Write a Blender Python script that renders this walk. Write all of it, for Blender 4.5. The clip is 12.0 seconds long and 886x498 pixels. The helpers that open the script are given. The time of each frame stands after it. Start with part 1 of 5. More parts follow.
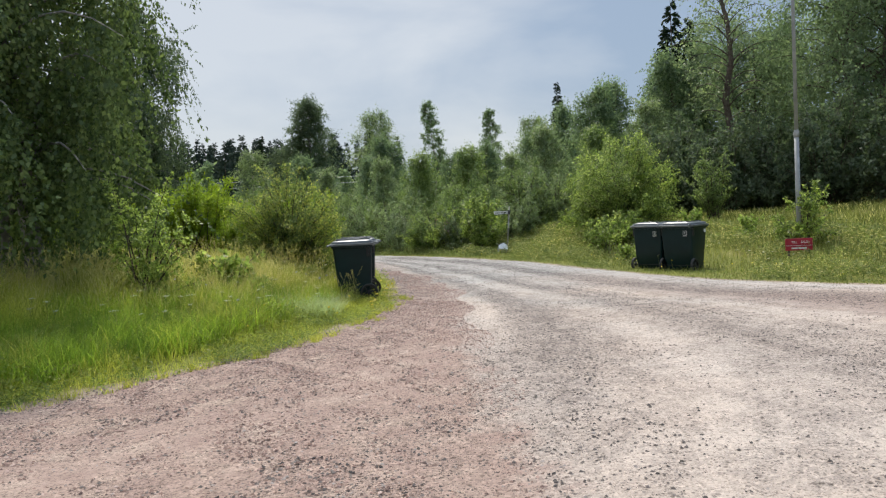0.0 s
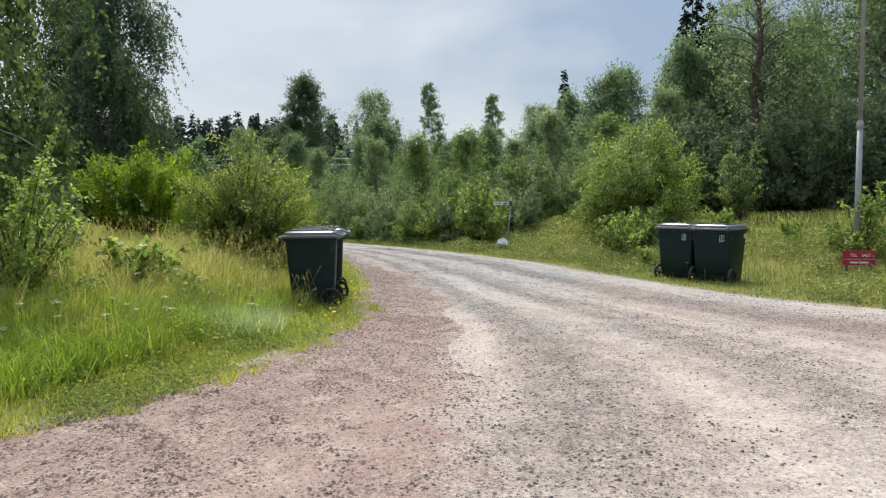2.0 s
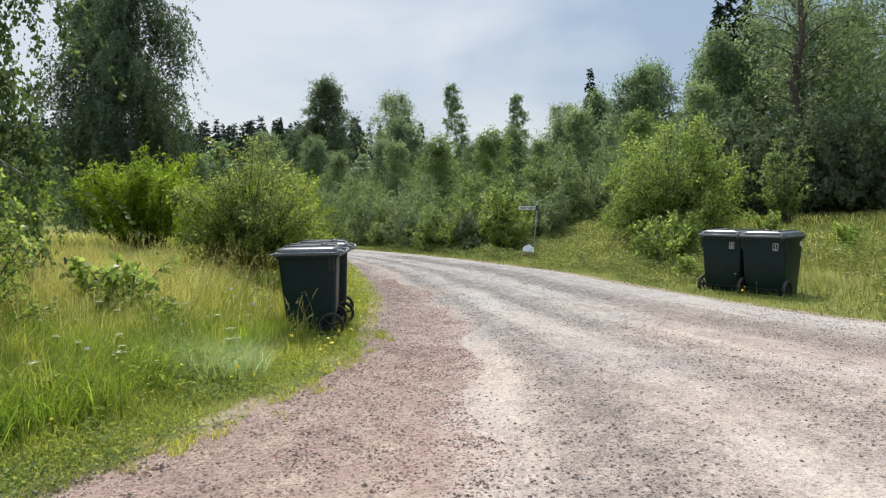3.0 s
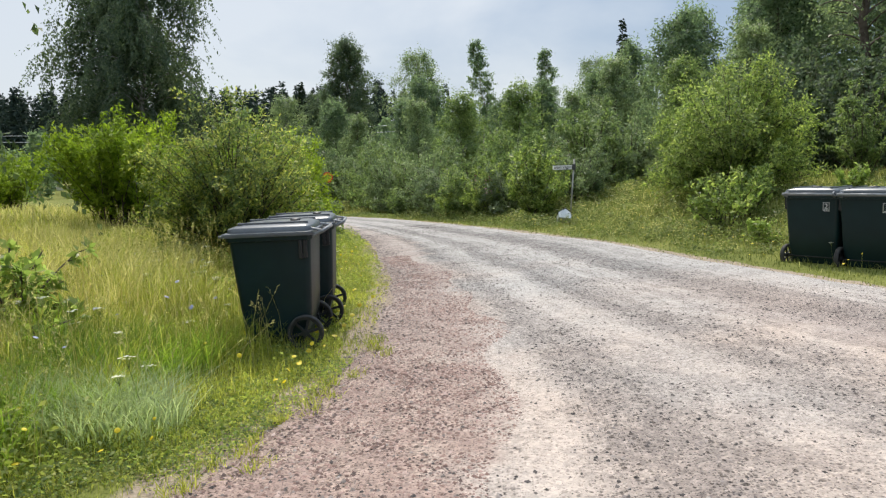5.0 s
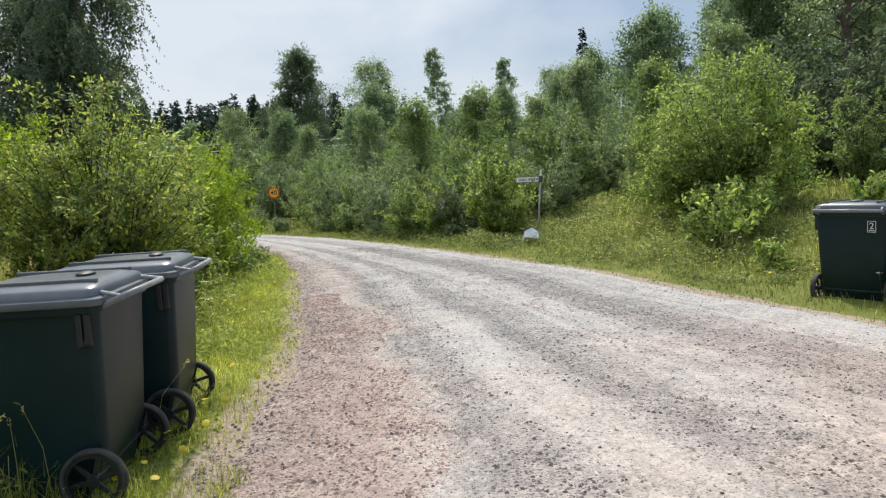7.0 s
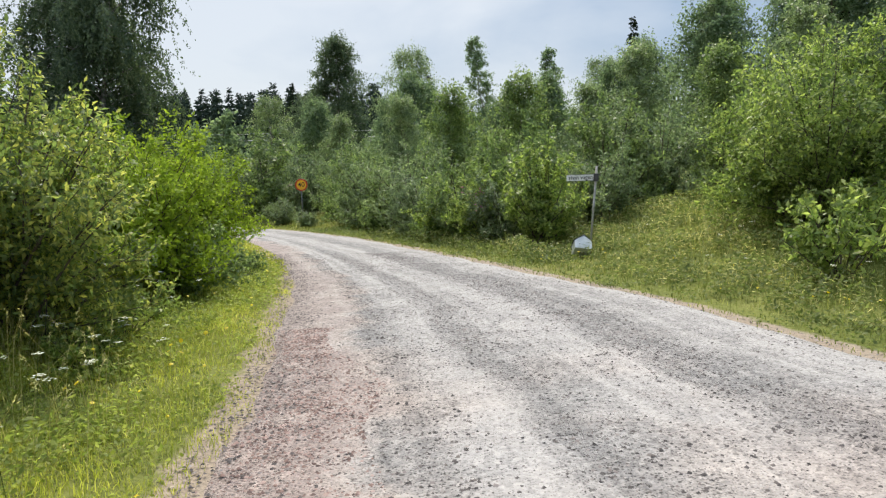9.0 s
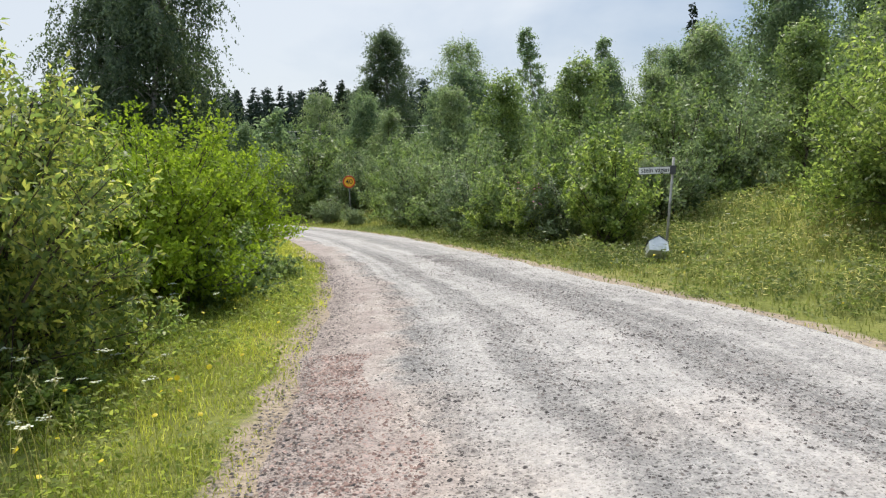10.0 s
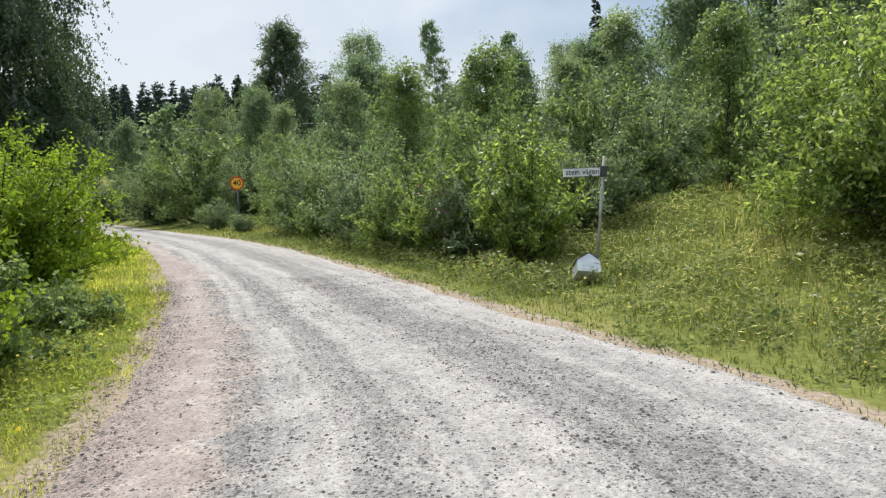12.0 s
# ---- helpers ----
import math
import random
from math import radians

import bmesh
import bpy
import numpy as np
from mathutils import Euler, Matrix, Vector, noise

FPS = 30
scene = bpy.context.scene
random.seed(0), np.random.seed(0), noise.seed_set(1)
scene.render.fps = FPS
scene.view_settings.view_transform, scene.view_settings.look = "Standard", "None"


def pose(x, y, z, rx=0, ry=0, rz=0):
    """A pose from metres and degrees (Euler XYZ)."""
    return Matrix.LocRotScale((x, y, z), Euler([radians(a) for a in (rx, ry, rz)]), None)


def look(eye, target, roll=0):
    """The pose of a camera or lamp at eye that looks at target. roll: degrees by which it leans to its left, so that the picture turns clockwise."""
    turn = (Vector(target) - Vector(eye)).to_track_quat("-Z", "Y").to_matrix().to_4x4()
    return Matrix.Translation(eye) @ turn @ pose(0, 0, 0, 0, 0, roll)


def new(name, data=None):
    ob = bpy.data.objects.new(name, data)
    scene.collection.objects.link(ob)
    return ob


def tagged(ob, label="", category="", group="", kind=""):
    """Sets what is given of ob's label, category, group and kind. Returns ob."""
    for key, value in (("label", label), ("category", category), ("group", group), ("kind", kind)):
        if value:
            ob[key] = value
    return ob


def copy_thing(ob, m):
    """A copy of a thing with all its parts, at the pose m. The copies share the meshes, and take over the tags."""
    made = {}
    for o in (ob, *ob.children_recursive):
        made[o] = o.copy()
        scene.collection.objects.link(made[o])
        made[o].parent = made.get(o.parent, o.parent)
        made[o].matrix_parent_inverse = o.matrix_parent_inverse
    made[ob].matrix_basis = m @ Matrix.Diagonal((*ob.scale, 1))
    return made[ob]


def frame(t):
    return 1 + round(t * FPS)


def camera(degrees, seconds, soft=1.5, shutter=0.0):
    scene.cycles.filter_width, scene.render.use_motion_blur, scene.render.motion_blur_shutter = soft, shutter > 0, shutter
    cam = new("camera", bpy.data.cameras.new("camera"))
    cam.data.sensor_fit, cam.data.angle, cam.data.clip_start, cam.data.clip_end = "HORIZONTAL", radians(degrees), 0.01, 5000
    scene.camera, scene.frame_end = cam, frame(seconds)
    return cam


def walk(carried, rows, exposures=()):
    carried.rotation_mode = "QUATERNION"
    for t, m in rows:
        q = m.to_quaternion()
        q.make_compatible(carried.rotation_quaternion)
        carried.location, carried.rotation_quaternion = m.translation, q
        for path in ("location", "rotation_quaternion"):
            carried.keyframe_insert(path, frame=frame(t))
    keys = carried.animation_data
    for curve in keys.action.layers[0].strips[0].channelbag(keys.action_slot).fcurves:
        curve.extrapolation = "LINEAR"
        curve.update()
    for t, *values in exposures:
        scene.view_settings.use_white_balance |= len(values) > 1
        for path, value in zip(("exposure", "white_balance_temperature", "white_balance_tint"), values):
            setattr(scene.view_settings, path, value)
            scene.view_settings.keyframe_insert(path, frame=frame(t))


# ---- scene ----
cam = camera(62.0, 12.0, soft=1.25)
METRES, EYE, TILT, LEAN, TURN = 15.8, 1.5, 0.0, 0.0, 0.0
ROWS = [
    (0.0, 0.0, 0.0, 0.0, -0.13, -2.67, 2.89),
    (0.5, 0.0044, 0.0454, -0.0004, -0.79, -2.89, 2.44),
    (1.0, 0.0047, 0.0885, -0.0016, -1.08, -3.23, 1.58),
    (1.5, 0.0089, 0.132, -0.0014, -0.72, -3.5, 0.64),
    (2.0, 0.0102, 0.1783, 0.0011, -0.25, -3.65, 0.32),
    (2.5, 0.013, 0.2221, 0.0066, 0.61, -3.45, 0.54),
    (3.0, 0.017, 0.2635, 0.007, 1.7, -3.47, 0.95),
    (5.0, 0.019, 0.4188, 0.0028, 3.82, -6.19, 2.27),
    (5.5, 0.0188, 0.4596, 0.0041, 3.8, -6.19, 2.79),
    (6.0, 0.0201, 0.5001, 0.0037, 3.32, -5.47, 3.11),
    (6.5, 0.0241, 0.5445, 0.0024, 2.08, -5.06, 3.01),
    (7.0, 0.0272, 0.5868, 0.0022, 0.78, -5.3, 2.83),
    (9.0, 0.0312, 0.7528, 0.0044, 3.89, -5.66, 1.66),
    (9.5, 0.0241, 0.7947, 0.0033, 6.49, -5.81, 1.88),
    (10.0, 0.0197, 0.8373, 0.0028, 7.76, -5.83, 2.2),
    (10.5, 0.0153, 0.8804, 0.0033, 7.79, -5.76, 2.32),
    (11.0, 0.0156, 0.9177, 0.005, 6.94, -5.98, 2.01),
    (11.5, 0.0195, 0.9592, 0.0062, 4.82, -6.52, 1.7),
    (12.0, 0.023, 0.9965, 0.0067, 0.6, -6.3, 2.57),
]
walk(cam, [(t, pose(0, 0, EYE, TILT, LEAN, TURN) @ pose(METRES * x, METRES * y, METRES * z, 90 + pitch, roll, yaw)) for t, x, y, z, yaw, pitch, roll in ROWS],
     exposures=((0.0, 0.26), (3.0, 0.38), (6.0, 0.43), (9.0, 0.48), (12.0, 0.51)))

# light, sky and exposure
SUN_AZ, SUN_EL = 8.0, 55.0          # degrees to the left of straight ahead; above the horizon
az, el = radians(SUN_AZ), radians(SUN_EL)
sun_from = Vector((-math.sin(az) * math.cos(el), math.cos(az) * math.cos(el), math.sin(el)))
sun_data = bpy.data.lights.new("sun", "SUN")
sun_data.energy, sun_data.angle, sun_data.color = 2.9, radians(2.5), (1.0, 0.93, 0.82)
sun = new("sun", sun_data)
sun.matrix_basis = look(sun_from * 100, (0, 0, 0))

world = bpy.data.worlds.new("sky")
scene.world = world
world.use_nodes = True
wn, wl = world.node_tree.nodes, world.node_tree.links
wn.clear()
sky = wn.new("ShaderNodeTexSky")
sky.sky_type, sky.sun_disc = "NISHITA", False
sky.sun_elevation, sky.sun_rotation = el, -az
sky.dust_density, sky.air_density = 2.0, 1.0
coord = wn.new("ShaderNodeTexCoord")
mapping = wn.new("ShaderNodeMapping")
mapping.inputs["Scale"].default_value = (1.0, 1.0, 3.0)
mapping.inputs["Location"].default_value = (0.35, 0.2, 0.1)
cloud = wn.new("ShaderNodeTexNoise")
cloud.inputs["Scale"].default_value, cloud.inputs["Detail"].default_value = 1.7, 7.0
cloud.inputs["Roughness"].default_value, cloud.inputs["Distortion"].default_value = 0.5, 0.3
cloud_ramp = wn.new("ShaderNodeValToRGB")
cloud_ramp.color_ramp.elements[0].position, cloud_ramp.color_ramp.elements[1].position = 0.38, 0.60
cloud_ramp.color_ramp.elements[0].color = (2.3, 3.05, 4.1, 1)
cloud_ramp.color_ramp.elements[1].color = (4.75, 5.1, 5.5, 1)
sky_mix = wn.new("ShaderNodeMix")
sky_mix.data_type = "RGBA"
sky_mix.inputs["Factor"].default_value = 0.82
back = wn.new("ShaderNodeBackground")
back.inputs["Strength"].default_value = 0.11
world_out = wn.new("ShaderNodeOutputWorld")
wl.new(coord.outputs["Generated"], mapping.inputs["Vector"])
wl.new(mapping.outputs["Vector"], cloud.inputs["Vector"])
side = wn.new("ShaderNodeSeparateXYZ")
wl.new(coord.outputs["Generated"], side.inputs["Vector"])
cover = wn.new("ShaderNodeMath")
cover.operation = "MULTIPLY_ADD"
cover.inputs[1].default_value = -0.34
wl.new(side.outputs["X"], cover.inputs[0])
wl.new(cloud.outputs["Fac"], cover.inputs[2])
wl.new(cover.outputs[0], cloud_ramp.inputs["Fac"])
wl.new(cloud_ramp.outputs["Color"], sky_mix.inputs["B"])
wl.new(sky.outputs["Color"], sky_mix.inputs["A"])
# thin cloud is brightest overhead
lift = wn.new("ShaderNodeMapRange")
lift.interpolation_type = "SMOOTHSTEP"
lift.inputs["From Min"].default_value, lift.inputs["From Max"].default_value = 0.36, 0.85
lift.inputs["To Min"].default_value, lift.inputs["To Max"].default_value = 1.0, 2.3
wl.new(side.outputs["Z"], lift.inputs["Value"])
overhead = wn.new("ShaderNodeVectorMath")
overhead.operation = "SCALE"
wl.new(sky_mix.outputs["Result"], overhead.inputs[0])
wl.new(lift.outputs["Result"], overhead.inputs["Scale"])
wl.new(overhead.outputs["Vector"], back.inputs["Color"])
wl.new(back.outputs["Background"], world_out.inputs["Surface"])


# materials
def nodes_of(name):
    m = bpy.data.materials.new(name)
    m.use_nodes = True
    return m, m.node_tree.nodes, m.node_tree.links, m.node_tree.nodes["Principled BSDF"]


def ramp(nt, lk, fac, stops):
    r = nt.new("ShaderNodeValToRGB")
    e = r.color_ramp.elements
    while len(e) < len(stops):
        e.new(0.5)
    for i, (p, c) in enumerate(stops):
        e[i].position, e[i].color = p, (*c, 1)
    lk.new(fac, r.inputs["Fac"])
    return r.outputs["Color"]


def noise_of(nt, lk, vec, scale, detail=4, rough=0.55):
    n = nt.new("ShaderNodeTexNoise")
    n.inputs["Scale"].default_value, n.inputs["Detail"].default_value, n.inputs["Roughness"].default_value = scale, detail, rough
    if vec is not None:
        lk.new(vec, n.inputs["Vector"])
    return n.outputs["Fac"]


def mixed(nt, lk, a, b, fac, how="MIX"):
    m = nt.new("ShaderNodeMix")
    m.data_type, m.blend_type = "RGBA", how
    for key, val in (("A", a), ("B", b), ("Factor", fac)):
        if hasattr(val, "is_linked"):
            lk.new(val, m.inputs[key])
        elif key == "Factor":
            m.inputs[key].default_value = val
        else:
            m.inputs[key].default_value = (*val, 1)
    return m.outputs["Result"]


def bump_of(nt, lk, height, strength, dist, bsdf):
    b = nt.new("ShaderNodeBump")
    b.inputs["Strength"].default_value, b.inputs["Distance"].default_value = strength, dist
    lk.new(height, b.inputs["Height"])
    lk.new(b.outputs["Normal"], bsdf.inputs["Normal"])


def plain(name, dark, light, scale=8.0, fine=90.0, rough=0.6, metal=0.0, relief=0.3, depth=0.002, gloss=0.5):
    """Two colours, mottled at a coarse and a fine scale, with fine relief."""
    m, nt, lk, p = nodes_of(name)
    c = nt.new("ShaderNodeTexCoord").outputs["Object"]
    coarse, grain = noise_of(nt, lk, c, scale), noise_of(nt, lk, c, fine, 3)
    col = ramp(nt, lk, coarse, [(0.35, dark), (0.65, light)])
    col = mixed(nt, lk, col, grain, 0.12, "OVERLAY")
    lk.new(col, p.inputs["Base Color"])
    p.inputs["Roughness"].default_value, p.inputs["Metallic"].default_value = rough, metal
    p.inputs["Specular IOR Level"].default_value = gloss
    bump_of(nt, lk, grain, relief, depth, p)
    return m


def leafy(name, dark, mid, light, glow=0.35, rough=0.5, patch=0.6, gloss=0.3, swing=1.0):
    """Leaves and blades: each takes its own shade, and whole patches differ; light passes through."""
    m, nt, lk, p = nodes_of(name)
    rnd = nt.new("ShaderNodeNewGeometry").outputs["Random Per Island"]
    c = nt.new("ShaderNodeTexCoord").outputs["Object"]
    col = ramp(nt, lk, rnd, [(0.0, dark), (0.5, mid), (0.9, light), (1.0, tuple(min(1, v * 1.25) for v in light))])
    big = ramp(nt, lk, noise_of(nt, lk, c, patch, 3), [(0.35, tuple(1 - v * swing for v in (0.28, 0.26, 0.28))), (0.65, (1 + 0.15 * swing, 1 + 0.1 * swing, 1.0))])
    col = mixed(nt, lk, col, big, 1.0, "MULTIPLY")
    lk.new(col, p.inputs["Base Color"])
    p.inputs["Roughness"].default_value = rough
    p.inputs["Specular IOR Level"].default_value = gloss
    t = nt.new("ShaderNodeBsdfTranslucent")
    bright = mixed(nt, lk, col, (1.4, 1.55, 1.0), 1.0, "MULTIPLY")
    lk.new(bright, t.inputs["Color"])
    mx = nt.new("ShaderNodeMixShader")
    mx.inputs["Fac"].default_value = glow
    lk.new(p.outputs["BSDF"], mx.inputs[1])
    lk.new(t.outputs["BSDF"], mx.inputs[2])
    lk.new(mx.outputs["Shader"], nt["Material Output"].inputs["Surface"])
    return m


leaf_birch = leafy("birch_leaf", (0.085, 0.125, 0.06), (0.13, 0.185, 0.08), (0.21, 0.27, 0.115), 0.4, 0.6, gloss=0.25)
# distance haze is mixed into these leaf colours, paler and greyer
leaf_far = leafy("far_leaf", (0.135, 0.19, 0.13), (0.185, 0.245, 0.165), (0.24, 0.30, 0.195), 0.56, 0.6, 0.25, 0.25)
# bluish for haze; on the alder bushes the dark tone stands in for shade
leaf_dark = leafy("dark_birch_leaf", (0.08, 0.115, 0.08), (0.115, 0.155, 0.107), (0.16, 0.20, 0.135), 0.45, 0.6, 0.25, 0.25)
leaf_green = leafy("willow_leaf", (0.115, 0.165, 0.075), (0.185, 0.25, 0.105), (0.285, 0.345, 0.15), 0.53, 0.46, gloss=0.4)
leaf_bright = leafy("bright_willow_leaf", (0.115, 0.165, 0.06), (0.25, 0.33, 0.095), (0.43, 0.48, 0.17), 0.52, 0.46, gloss=0.35)
leaf_pale = leafy("pale_glossy_leaf", (0.20, 0.27, 0.08), (0.30, 0.38, 0.115), (0.40, 0.46, 0.16), 0.62, 0.42, gloss=0.5)
leaf_lime = leafy("lime_leaf", (0.19, 0.27, 0.03), (0.25, 0.335, 0.036), (0.34, 0.42, 0.055), 0.47, 0.6, gloss=0.2)
leaf_yellow = leafy("yellowing_leaf", (0.12, 0.17, 0.07), (0.235, 0.30, 0.105), (0.46, 0.45, 0.14), 0.56, 0.46, gloss=0.35)
leaf_grey = leafy("grey_green_leaf", (0.13, 0.18, 0.105), (0.19, 0.245, 0.145), (0.29, 0.345, 0.21), 0.5, 0.45, gloss=0.42)
leaf_verge = leafy("verge_herb_leaf", (0.17, 0.22, 0.055), (0.25, 0.295, 0.075), (0.34, 0.365, 0.12), 0.55, 0.55, 0.6, 0.25)
leaf_olive = leafy("olive_herb_leaf", (0.115, 0.15, 0.05), (0.175, 0.21, 0.075), (0.26, 0.29, 0.115), 0.45, 0.6, 0.5, 0.25)
# needles paled and blued to put distance haze on the far ridge
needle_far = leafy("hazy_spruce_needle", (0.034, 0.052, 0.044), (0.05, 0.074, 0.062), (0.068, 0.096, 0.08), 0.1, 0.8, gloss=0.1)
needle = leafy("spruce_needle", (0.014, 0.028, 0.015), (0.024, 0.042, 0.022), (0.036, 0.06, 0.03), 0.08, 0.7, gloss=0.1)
blade_green = leafy("grass_blade", (0.25, 0.28, 0.06), (0.34, 0.36, 0.085), (0.50, 0.475, 0.16), 0.62, 0.6, 0.9, 0.2, 1.7)
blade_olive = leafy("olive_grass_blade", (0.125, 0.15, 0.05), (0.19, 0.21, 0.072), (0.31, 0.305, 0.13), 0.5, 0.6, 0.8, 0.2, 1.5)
blade_dry = leafy("dry_grass_blade", (0.42, 0.37, 0.19), (0.55, 0.49, 0.27), (0.66, 0.58, 0.36), 0.55, 0.7, 0.5, 0.15)
blade_lush = leafy("lush_blade", (0.16, 0.255, 0.045), (0.24, 0.35, 0.058), (0.36, 0.45, 0.09), 0.55, 0.5, 1.4, 0.3, 1.8)
blade_pale = leafy("pale_tuft_blade", (0.34, 0.40, 0.24), (0.44, 0.50, 0.32), (0.56, 0.60, 0.42), 0.5, 0.45, 0.8)
petal_yellow = leafy("yellow_petal", (0.6, 0.45, 0.02), (0.7, 0.55, 0.02), (0.75, 0.6, 0.04), 0.2)
petal_white = leafy("white_petal", (0.65, 0.65, 0.6), (0.7, 0.7, 0.66), (0.75, 0.75, 0.72), 0.2)
petal_blue = leafy("blue_petal", (0.30, 0.32, 0.55), (0.36, 0.38, 0.62), (0.42, 0.44, 0.68), 0.25)
petal_pink = leafy("pink_petal", (0.45, 0.12, 0.3), (0.5, 0.16, 0.34), (0.55, 0.22, 0.4), 0.25)
bark_birch = plain("birch_bark", (0.10, 0.09, 0.08), (0.42, 0.40, 0.37), 5.0, 40.0, 0.85, relief=0.6, depth=0.01)
bark_brown = plain("brown_bark", (0.06, 0.045, 0.035), (0.13, 0.105, 0.08), 7.0, 60.0, 0.9, relief=0.6, depth=0.01)
plastic = plain("dark_grey_plastic", (0.004, 0.016, 0.018), (0.006, 0.022, 0.0245), 3.0, 220.0, 0.4, relief=0.12, gloss=0.26)
# the sky's reflection on the lids is partly put into this paler grey
plastic_lid = plain("sky_paled_lid_plastic", (0.075, 0.085, 0.095), (0.12, 0.132, 0.142), 4.0, 160.0, 0.3, relief=0.12)
# worn grey, with the light that catches the bars put into the colour
handle_grey = plain("worn_lit_grey_plastic", (0.16, 0.17, 0.18), (0.27, 0.28, 0.29), 6.0, 120.0, 0.45, relief=0.1)
plastic_rim = plain("rim_plastic", (0.009, 0.010, 0.011), (0.018, 0.019, 0.02), 9.0, 120.0, 0.5, relief=0.1)
rubber = plain("worn_rubber", (0.02, 0.02, 0.02), (0.05, 0.047, 0.043), 14.0, 150.0, 0.8, relief=0.3)
steel = plain("galvanised_steel", (0.34, 0.36, 0.37), (0.46, 0.47, 0.48), 12.0, 80.0, 0.5, 0.6, relief=0.1)
dark_steel = plain("dull_dark_steel", (0.10, 0.105, 0.10), (0.17, 0.175, 0.17), 9.0, 70.0, 0.6, 0.3, relief=0.2)
pole_paint = plain("pale_grey_pole_paint", (0.25, 0.26, 0.27), (0.32, 0.33, 0.34), 6.0, 80.0, 0.5, relief=0.1)
steel_worn = plain("weathered_steel", (0.26, 0.25, 0.22), (0.40, 0.39, 0.36), 9.0, 70.0, 0.6, 0.3, relief=0.2)
white_paint = plain("weathered_white_paint", (0.62, 0.63, 0.63), (0.80, 0.80, 0.79), 7.0, 60.0, 0.5, relief=0.15)
dark_paint = plain("dark_trim", (0.03, 0.03, 0.035), (0.06, 0.06, 0.065), 9.0, 60.0, 0.5)
black_ink = plain("black_ink", (0.012, 0.012, 0.012), (0.02, 0.02, 0.02), 9.0, 60.0, 0.6)
red_paint = plain("red_sign_paint", (0.30, 0.013, 0.03), (0.38, 0.02, 0.042), 5.0, 80.0, 0.45, relief=0.05)
sign_red = plain("red_sign_film", (0.55, 0.05, 0.02), (0.62, 0.07, 0.03), 5.0, 90.0, 0.4, relief=0.05)
sign_yellow = plain("yellow_sign_film", (0.85, 0.42, 0.02), (0.9, 0.48, 0.03), 5.0, 90.0, 0.4, relief=0.05)
label_white = plain("label_white", (0.55, 0.57, 0.57), (0.7, 0.7, 0.7), 20.0, 120.0, 0.5, relief=0.05)


def stone_material(name, shades):
    m, nt, lk, p = nodes_of(name)
    rnd = nt.new("ShaderNodeNewGeometry").outputs["Random Per Island"]
    c = nt.new("ShaderNodeTexCoord").outputs["Object"]
    col = ramp(nt, lk, rnd, shades)
    col = mixed(nt, lk, col, noise_of(nt, lk, c, 160.0, 3), 0.3, "OVERLAY")
    lk.new(col, p.inputs["Base Color"])
    p.inputs["Roughness"].default_value = 0.95
    p.inputs["Specular IOR Level"].default_value = 0.15
    return m


stone_mat = stone_material("gravel_stone", [(0.0, (0.06, 0.054, 0.052)), (0.5, (0.115, 0.10, 0.094)), (0.8, (0.19, 0.162, 0.148)), (1.0, (0.36, 0.315, 0.29))])
red_stone_mat = stone_material("red_gravel_stone", [(0.0, (0.10, 0.072, 0.066)), (0.4, (0.22, 0.145, 0.122)), (0.75, (0.33, 0.225, 0.19)), (1.0, (0.47, 0.36, 0.315))])


def soil_material():
    m, nt, lk, p = nodes_of("grassy_soil")
    c = nt.new("ShaderNodeTexCoord").outputs["Object"]
    col = ramp(nt, lk, noise_of(nt, lk, c, 0.35, 6), [(0.3, (0.13, 0.15, 0.035)), (0.55, (0.18, 0.19, 0.05)), (0.72, (0.27, 0.23, 0.09))])
    fine = noise_of(nt, lk, c, 14.0, 5)
    col = mixed(nt, lk, col, fine, 0.45, "OVERLAY")
    # bare sandy fringe where the grass thins out beside the gravel
    verge = nt.new("ShaderNodeAttribute")
    verge.attribute_name = "verge"
    ragged = nt.new("ShaderNodeMath")
    ragged.operation = "MULTIPLY_ADD"
    ragged.inputs[1].default_value = -0.4
    lk.new(noise_of(nt, lk, c, 2.2, 5), ragged.inputs[0])
    lk.new(verge.outputs["Fac"], ragged.inputs[2])
    sand = ramp(nt, lk, noise_of(nt, lk, c, 30.0, 4), [(0.3, (0.26, 0.205, 0.15)), (0.7, (0.42, 0.34, 0.255))])
    col = mixed(nt, lk, sand, col, ramp(nt, lk, ragged.outputs[0], [(0.0, (0, 0, 0)), (0.08, (1, 1, 1))]))
    lk.new(col, p.inputs["Base Color"])
    p.inputs["Roughness"].default_value = 0.95
    p.inputs["Specular IOR Level"].default_value = 0.1
    bump_of(nt, lk, fine, 0.8, 0.05, p)
    return m


# across the road, 0 to 1: how stony it lies (1: loose grey stones, 0: packed pale dust of a wheel track)
TRACK_U = [0.0, 0.05, 0.085, 0.115, 0.15, 0.175, 0.20, 0.245, 0.275, 0.33, 0.365, 0.42, 0.46, 0.56, 0.62, 0.71, 0.77, 0.86, 0.91, 1.0]
TRACK_V = [0.75, 0.60, 0.75, 0.45, 0.08, 0.15, 0.70, 0.80, 0.30, 0.18, 0.72, 0.66, 0.22, 0.16, 0.85, 0.80, 0.30, 0.25, 0.05, 0.15]


